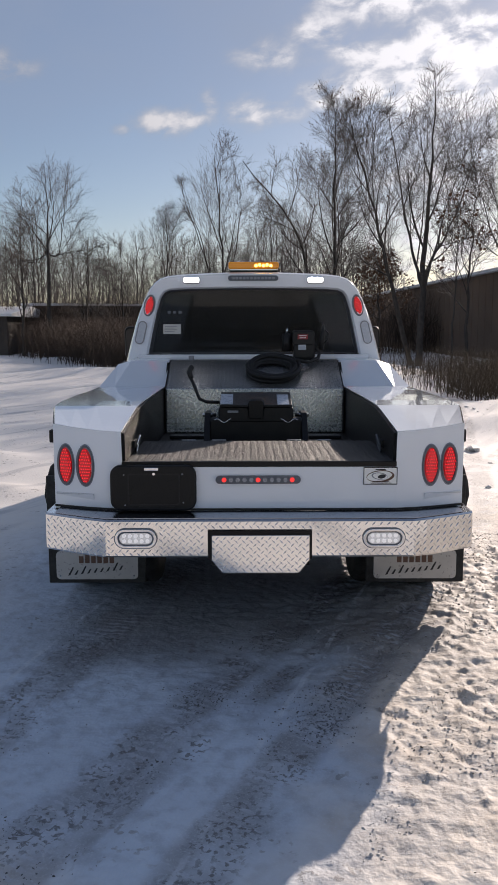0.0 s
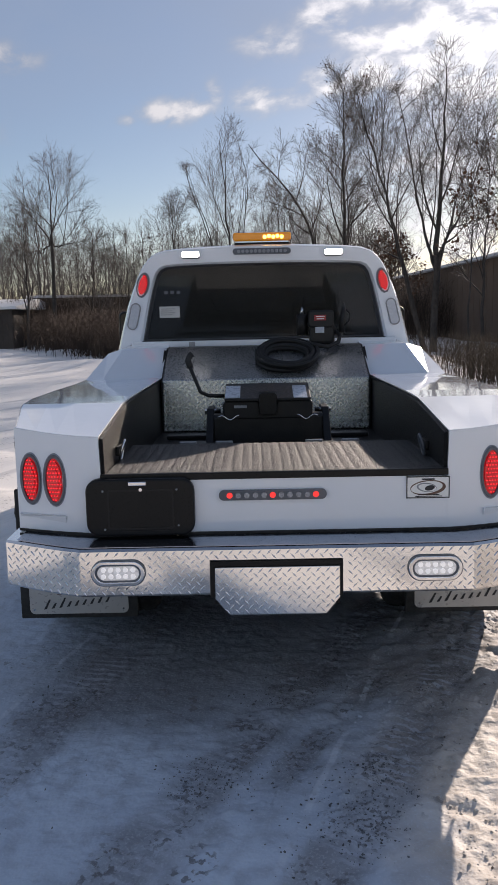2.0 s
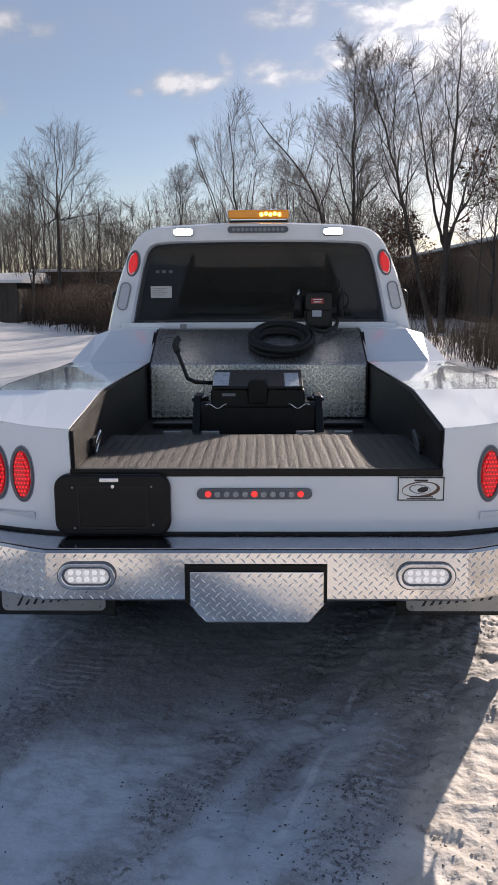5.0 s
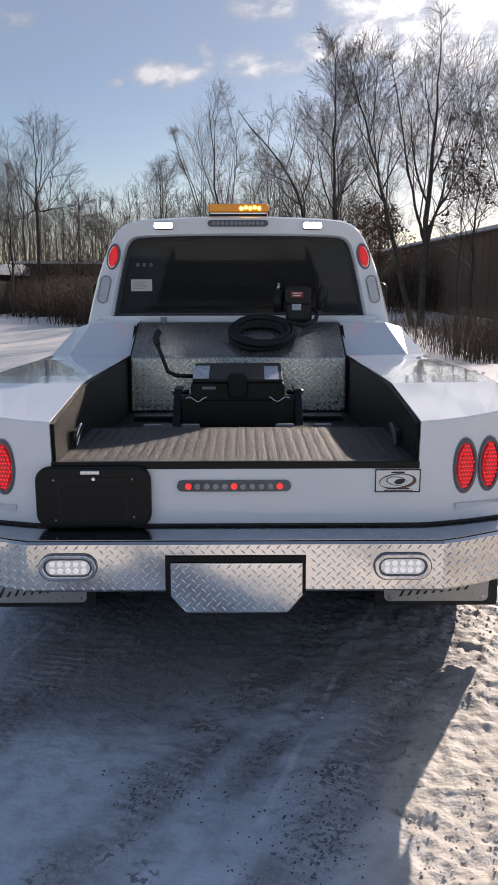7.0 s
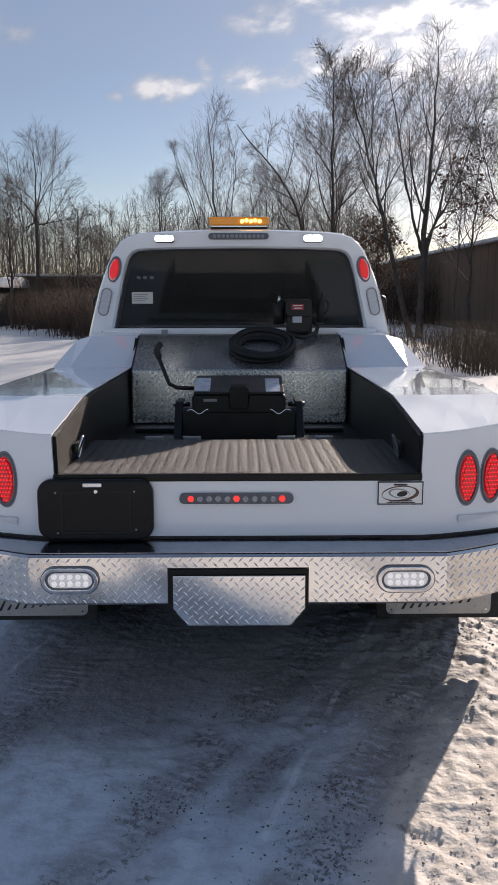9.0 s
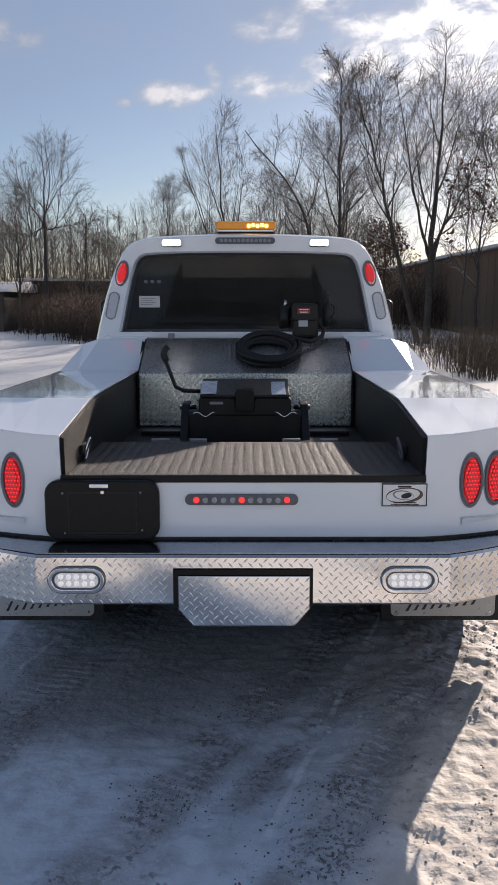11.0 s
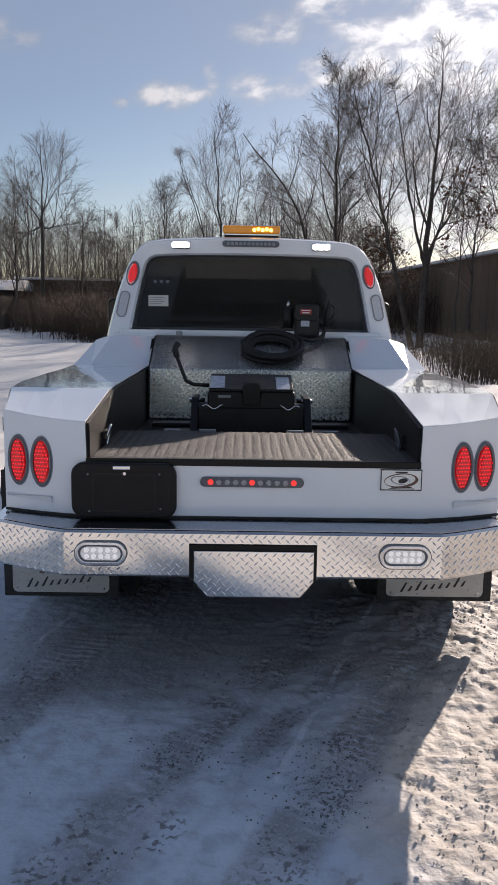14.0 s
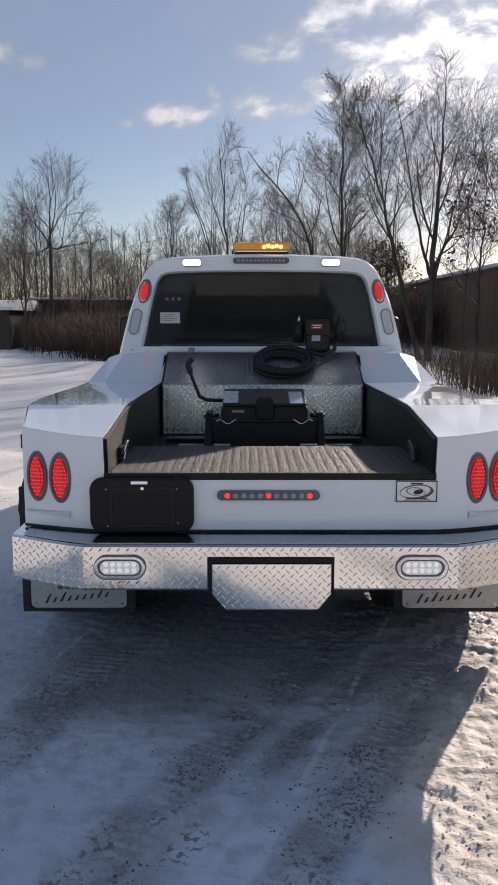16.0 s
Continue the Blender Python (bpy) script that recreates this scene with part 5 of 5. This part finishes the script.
def grow_tree(rng, height, girth, width, low=0.35, bend=(0.0, 0.0, 0.0), limbs=12, forks=8, twigs=6, fine=3, spread=0.62, stems=1, fan=0.14, split=0.12):
    """Limb and twig tubes of a bare tree at the origin, and the tips where a dead leaf may hang. The crown fills an
    egg of this width from the height low x height up; bend shifts the trunk sideways at a third, two thirds and the top."""
    wood, spray, tips = Tubes(), Tubes(), []
    middle = np.array([bend[1], 0, height * (1 + low) * 0.5])
    radii = np.array([width, width, height * (1 - low) * 0.52])

    def reach(p, d):
        """How far it is from p along d to the crown's outline."""
        a, b = (p - middle) / radii, d / radii
        aa, ab, bb = b @ b, a @ b, a @ a - 1
        root = ab * ab - aa * bb
        return (-ab + math.sqrt(root)) / aa if root > 0 else 0.0

    def arc(p, d, length, steps, lift, wild):
        """A branch that curves steadily, with a slight wobble, and lifts its tip."""
        turn = rng.normal(0, wild, 3)
        pts = [p]
        for i in range(steps):
            d = d + turn / steps + rng.normal(0, 0.045, 3) + np.array([0, 0, lift / steps])
            d = d / np.linalg.norm(d)
            p = p + d * (length / steps)
            pts.append(p)
        return np.array(pts)

    def offspring(pts, count, first, angle):
        """Places and directions of side shoots along a branch, alternating about it."""
        n = len(pts) - 1
        start = rng.rand() * 6.28
        for c in range(count):
            t = min(first + (1 - first) * (c + 0.2 + rng.rand() * 0.7) / count, 0.985)
            i = min(int(t * n), n - 1)
            f = t * n - i
            axis = pts[i + 1] - pts[i]
            axis = axis / (np.linalg.norm(axis) + 1e-9)
            side = np.cross(axis, [0.3, 0.9, 0.2])
            side /= np.linalg.norm(side) + 1e-9
            up = np.cross(axis, side)
            phi = start + c * 2.4 + rng.rand() * 0.8
            a = angle * (0.7 + 0.6 * rng.rand())
            yield t, pts[i] + (pts[i + 1] - pts[i]) * f, axis * math.cos(a) + (side * math.cos(phi) + up * math.sin(phi)) * math.sin(a)

    ends = []
    for s in range(stems):
        phi = math.pi * s + rng.normal(0, 0.5)
        out = fan * height * (1 if s else 0) * (0.6 + 0.5 * rng.rand())
        top = height * (0.93 if s == 0 else 0.72 + 0.2 * rng.rand())
        low_z = height * split
        way = [(0, 0, -0.2)] if s == 0 else [tuple(first[min(13, int(split * 13))]), ]
        way += [(bend[0] + out * 0.25 * math.cos(phi), out * 0.2 * math.sin(phi), max(top * 0.34, low_z * 1.25)),
               (bend[1] + out * 0.75 * math.cos(phi), out * 0.6 * math.sin(phi), top * 0.67), (bend[2] + out * 1.3 * math.cos(phi), out * math.sin(phi), top)]
        trunk = smooth_line(way, 14) + np.concatenate([np.zeros((2, 3)), rng.normal(0, 0.035, (12, 3))])
        if s == 0:
            first = trunk
        g = girth * (1 if s == 0 else 0.66 * (1 - 0.6 * split))
        rad = g * (1 - 0.90 * np.linspace(0, 1, 14) ** 0.9)
        wood.add(trunk, rad, 8)
        for t, p, d in offspring(trunk, max(4, limbs // stems if stems > 1 else limbs), low * 0.9, spread):
            room = reach(p, d)
            if room < 0.3:
                continue
            length = min(room * 0.95, height * (0.52 - 0.30 * t)) * (0.7 + 0.3 * rng.rand())
            limb = arc(p, d, length, 8, 0.45, 0.35)
            r = max(0.018, g * (1 - 0.9 * t ** 0.9) * 0.58)
            wood.add(limb, r * (1 - 0.82 * np.linspace(0, 1, 9)), 5)
            for t2, p2, d2 in offspring(limb, forks, 0.14, 0.58):
                length2 = min(length * (0.74 - 0.40 * t2), max(reach(p2, d2), 0.45)) * (0.75 + 0.45 * rng.rand())
                bough = arc(p2, d2, length2, 5, 0.20, 0.40)
                spray.add(bough, max(0.0085, r * (1 - 0.8 * t2) * 0.46) * (1 - 0.75 * np.linspace(0, 1, 6)), 4)
                for t3, p3, d3 in offspring(bough, twigs, 0.10, 0.58):
                    ends.append((p3, d3, max(0.35, length2 * (0.72 - 0.30 * t3)) * (0.7 + 0.5 * rng.rand())))
    p = np.array([e[0] for e in ends])
    d = np.array([e[1] for e in ends])
    length = np.array([e[2] for e in ends])[:, None]
    for level in range(2 if fine else 1):
        turn = rng.normal(0, 0.22, d.shape) + [0, 0, 0.14]
        mid = p + d * length * 0.5
        e = d + turn
        e /= np.linalg.norm(e, axis=1)[:, None]
        end = mid + e * length * 0.5
        r0 = 0.0060 if level == 0 else 0.0040
        spray.batch(np.stack([p, mid, end], 1), np.array([r0, r0 * 0.8, r0 * 0.5]), 3)
        tips.append(end)
        if level == 0 and fine:
            t = (np.arange(fine) + 0.3 + 0.6 * rng.rand(len(p), fine)) / fine
            q = np.where(t[..., None] < 0.5, p[:, None] + (mid - p)[:, None] * 2 * t[..., None], mid[:, None] + (end - mid)[:, None] * (2 * t[..., None] - 1))
            nd = d[:, None] + rng.normal(0, 0.36, (len(p), fine, 3))
            nd /= np.linalg.norm(nd, axis=2)[..., None]
            length = (np.maximum(0.22, length * (0.75 - 0.25 * t)) * (0.7 + 0.6 * rng.rand(len(p), fine))).reshape(-1, 1)
            p, d = q.reshape(-1, 3), nd.reshape(-1, 3)
    return wood, spray, np.concatenate(tips)


def leaf_quads(rng, centres, size):
    n = len(centres)
    a, b = rng.normal(0, 1, (n, 3)), rng.normal(0, 1, (n, 3))
    a /= np.linalg.norm(a, axis=1)[:, None]
    b -= a * (a * b).sum(1)[:, None]
    b /= np.linalg.norm(b, axis=1)[:, None]
    s = size * (0.6 + 0.8 * rng.rand(n))[:, None]
    v = np.stack([centres - a * s, centres + b * s * 0.6, centres + a * s, centres - b * s * 0.6], 1).reshape(-1, 3)
    return v, np.arange(4 * n).reshape(-1, 4)


def tree(x, y, seed, label, leaves=0.0, leaf=0.055, z=0.0, turn=0.0, **shape):
    rng = np.random.RandomState(seed)
    limbs, twigs, tips = grow_tree(rng, **shape)
    ob = thing("tree", (x, y, z), label, "tree", group="bare trees", truck=False)
    ob.rotation_euler = (0, 0, radians(turn))
    BASE.pop(ob)
    part("trunk", quad_mesh("trunk", *limbs.arrays()), BARK, ob)
    part("crown", quad_mesh("crown", *twigs.arrays()), TWIG, ob)
    if leaves:
        pick = tips[rng.rand(len(tips)) < leaves]
        pick = np.repeat(pick, 3, 0) + rng.normal(0, 0.10, (len(pick) * 3, 3))
        part("dead_leaves", quad_mesh("dead_leaves", *leaf_quads(rng, pick, leaf), smooth=False), LEAF, ob, "few curled brown leaves")
    return ob


BARE = "tall leafless grey-brown tree in snow"
tree(-12.0, 44, 11, "slender leafless tree with an open upright crown", height=11.0, girth=0.13, width=2.8, low=0.30, bend=(0.05, 0.1, 0.1), limbs=18, spread=0.55, stems=3, split=0.42, fan=0.12)
tree(-13.9, 45, 12, BARE, height=8.4, girth=0.10, width=2.0, low=0.25, bend=(0.1, 0.1, 0.2), limbs=11)
tree(-10.4, 47, 13, BARE, height=7.0, girth=0.09, width=2.0, low=0.15, bend=(0.0, 0.1, 0.2), limbs=12, stems=2)
tree(-8.2, 47, 14, BARE, height=6.8, girth=0.09, width=2.2, low=0.12, limbs=14, stems=2)
tree(-5.6, 47, 16, "leafless tree with a low domed crown", height=9.0, girth=0.11, width=2.2, low=0.20, bend=(0.1, 0.2, 0.2), limbs=15)
tree(-1.8, 43, 15, "vase-shaped leafless tree with several stems", height=12.0, girth=0.12, width=2.5, low=0.24, bend=(0.0, -0.1, -0.4), limbs=18, spread=0.45, stems=4, fan=0.15, split=0.22)
tree(2.95, 39, 17, "leafless tree whose trunk bends far to one side", height=10.8, girth=0.16, width=2.9, low=0.30, bend=(-0.05, -0.9, -3.6), limbs=15, spread=0.85)
tree(3.7, 35, 18, "dense leafless tree keeping some brown leaves", leaves=0.02, leaf=0.045, height=12.4, girth=0.14, width=2.0, low=0.25, bend=(0.05, 0.0, 0.05), limbs=22, twigs=8, spread=0.62)
tree(6.9, 32, 19, "leaning leafless tree with a long bare trunk", leaves=0.005, height=11.3, girth=0.13, width=2.0, low=0.36, bend=(-1.0, -1.9, -2.9), limbs=16, twigs=8, spread=0.62)
tree(7.0, 31, 20, "broad forked leafless tree with a rounded crown", height=12.0, girth=0.16, width=2.8, low=0.27, bend=(0.10, 0.30, 0.45), limbs=24, twigs=8, spread=0.68, stems=3, fan=0.14, split=0.30)
tree(8.5, 29, 21, "leafless tree with a patch of brown leaves", leaves=0.02, height=7.8, girth=0.08, width=1.8, low=0.28, bend=(0.0, 0.05, 0.1), limbs=11, spread=0.75)
tree(11.6, 33, 22, BARE, height=11.4, girth=0.13, width=2.9, low=0.22, bend=(0.0, -0.2, -0.4), limbs=16, stems=2, split=0.3)
tree(7.3, 26.5, 23, "thin sapling keeping brown leaves among dry weeds", leaves=0.14, leaf=0.075, height=6.2, girth=0.05, width=1.0, low=0.55, bend=(0.05, 0.1, 0.0), limbs=8, forks=5, twigs=4)
tree(6.3, 38, 24, "small tree with dense brown dead leaves", leaves=0.7, leaf=0.065, height=5.2, girth=0.10, width=1.5, low=0.40, limbs=9, forks=6, twigs=5, spread=0.95)
tree(1.0, 46, 25, BARE, height=9.4, girth=0.10, width=2.4, low=0.22, limbs=14, stems=2)
tree(5.2, 46, 26, BARE, height=9.6, girth=0.10, width=2.4, low=0.22, limbs=13)

# far woods, joined
rng = np.random.RandomState(77)
stock = []
for q in range(5):
    l, t, tips = grow_tree(rng, height=8.4, girth=0.09, width=2.2, low=0.14, limbs=10, forks=6, twigs=5, fine=0, stems=1 + q % 2)
    lv, lf = l.arrays()
    tv, tf = t.arrays()
    stock.append((np.concatenate([lv, tv]), np.concatenate([lf, tf + len(lv)])))
vs, fs, off = [], [], 0
for q in range(150):
    y = 53 + 36 * rng.rand()
    x = (-0.36 + 0.72 * (q + rng.rand()) / 150) * (y + 4)
    if x / (y + 4) > 0.17:
        continue
    h = (0.74 + 0.40 * rng.rand()) * (0.82 + 0.006 * y)
    if x / (y + 4) < 0.0 and x / (y + 4) > -0.22:
        h *= 0.86
    v, f = stock[rng.randint(5)]
    a = rng.rand() * 6.28
    c, s = math.cos(a), math.sin(a)
    w = np.stack([c * v[:, 0] - s * v[:, 1], s * v[:, 0] + c * v[:, 1], v[:, 2]], 1) * h + [x, y, 0]
    vs.append(w)
    fs.append(f + off)
    off += len(v)
woods = new("far_woods", quad_mesh("far_woods", np.concatenate(vs), np.concatenate(fs)))
woods.data.materials.append(TWIG)
tagged(woods, "far leafless woods behind the snowy lot", "woods", kind="stuff")


def thicket(name, spots, h0, h1, r, mat, label, category, seed, lean=0.25, forks=4):
    rng = np.random.RandomState(seed)
    t = Tubes()
    for x, y in spots:
        h = h0 + (h1 - h0) * rng.rand()
        d = np.array([rng.normal(0, lean), rng.normal(0, lean), 1.0])
        p0 = np.array([x, y, -0.05])
        p1 = p0 + d * h * 0.5
        d2 = d + [rng.normal(0, lean), rng.normal(0, lean), 0]
        p2 = p1 + d2 * h * 0.5
        t.add([p0, p1, p2], [r, r * 0.8, r * 0.35], 3)
        for k in range(forks):
            f = 0.25 + 0.6 * rng.rand()
            q = p0 + (p1 - p0) * 2 * f if f < 0.5 else p1 + (p2 - p1) * (2 * f - 1)
            e = np.array([rng.normal(0, 0.6), rng.normal(0, 0.6), 0.6]) * h * 0.28
            t.add([q, q + e * 0.6, q + e + [0, 0, 0.05]], [r * 0.55, r * 0.45, r * 0.2], 3)
    ob = new(name, quad_mesh(name, *t.arrays()))
    ob.data.materials.append(mat)
    return tagged(ob, label, category, kind="stuff")


rng = np.random.RandomState(5)
spots = [(-11.8 + 7.8 * f + rng.normal(0, 0.9) + 0.0, 40.5 - 14.0 * f + rng.rand() * 6.5) for f in rng.rand(2600)]
thicket("brush", spots, 1.1, 2.3, 0.012, BRUSH, "dense leafless reddish-brown brush", "brush", 6)
spots = [(-4 + 9.5 * rng.rand(), 30 + 12 * rng.rand()) for q in range(900)]
thicket("brush", spots, 0.9, 2.2, 0.012, BRUSH, "leafless brown undergrowth below the trees", "brush", 8)
spots = [(-17 + 29 * rng.rand(), 47.5 + 5 * rng.rand()) for q in range(1800)]
thicket("brush", spots, 1.6, 4.4, 0.013, BRUSH, "dark leafless undergrowth at the foot of the woods", "brush", 10)
spots = [(4.3 + 9 * rng.rand() ** 0.8, 15.0 + 10 * rng.rand()) for q in range(2600)] + [(4.6 + 4.5 * rng.rand(), 13.6 + 4.0 * rng.rand()) for q in range(1300)]
thicket("weeds", spots, 0.45, 1.15, 0.007, WEED, "dry brown weeds standing in snow", "weeds", 9, lean=0.16, forks=3)


def building(name, corner, along, depth, height, mat, label, roof_rise, gap=0.30, doors=()):
    """A long low building: boarded wall from one corner along a direction, snowy roof behind its eave."""
    c, a = Vector((*corner, 0)), Vector((*along, 0))
    length = a.length
    a.normalize()
    n = Vector((-a.y, a.x, 0))
    ob = thing(name, (corner[0], corner[1], 0), label, "building", truck=False)
    hold = Matrix((( a.x, n.x, 0, c.x), (a.y, n.y, 0, c.y), (0, 0, 1, 0), (0, 0, 0, 1)))

    def place(bm):
        bmesh.ops.transform(bm, matrix=hold, verts=bm.verts)
        return bm
    wall = part("wall", place(box(0, length, 0.05, depth, -0.3, height)), mat, ob)
    bm = bmesh.new()
    count = int(length / gap)
    for i in range(count):
        u = (i + 0.5) * length / count
        box(u - gap / 2 + 0.025, u + gap / 2 - 0.025, 0.030, 0.05, -0.3, height - 0.05, bm)
    boards = part("siding_board", place(bm), mat, wall)
    boards["kind"] = "stuff"
    roof = [(-0.35, height), (-0.35, height + 0.16), (depth / 2, height + 0.16 + roof_rise), (depth + 0.3, height + 0.16), (depth + 0.3, height)]
    part("roof", place(prism(roof, -0.4, length + 0.4, "x")), SNOW_ROOF, ob, "snow-covered roof")
    for u0, u1 in doors:
        part("doorway", place(box(u0, u1, -0.01, 0.03, 0, height * 0.8)), DARKGLASS, ob)
    return ob


building("shed", (-30, 46), (14.9, 0.0), 9, 2.35, SIDING, "low grey boarded shed with snow on its roof", 0.55, doors=((11.2, 13.4),))
building("warehouse", (-15.5, 52), (15.5, 4), 12, 3.15, SIDING, "long grey flat-roofed building behind trees", 0.1)
building("barn", (10.4, 76), (2.9, -62), 14, 4.4, BROWN_WALL, "long dark brown building beside the lot", 0.3, gap=1.1)
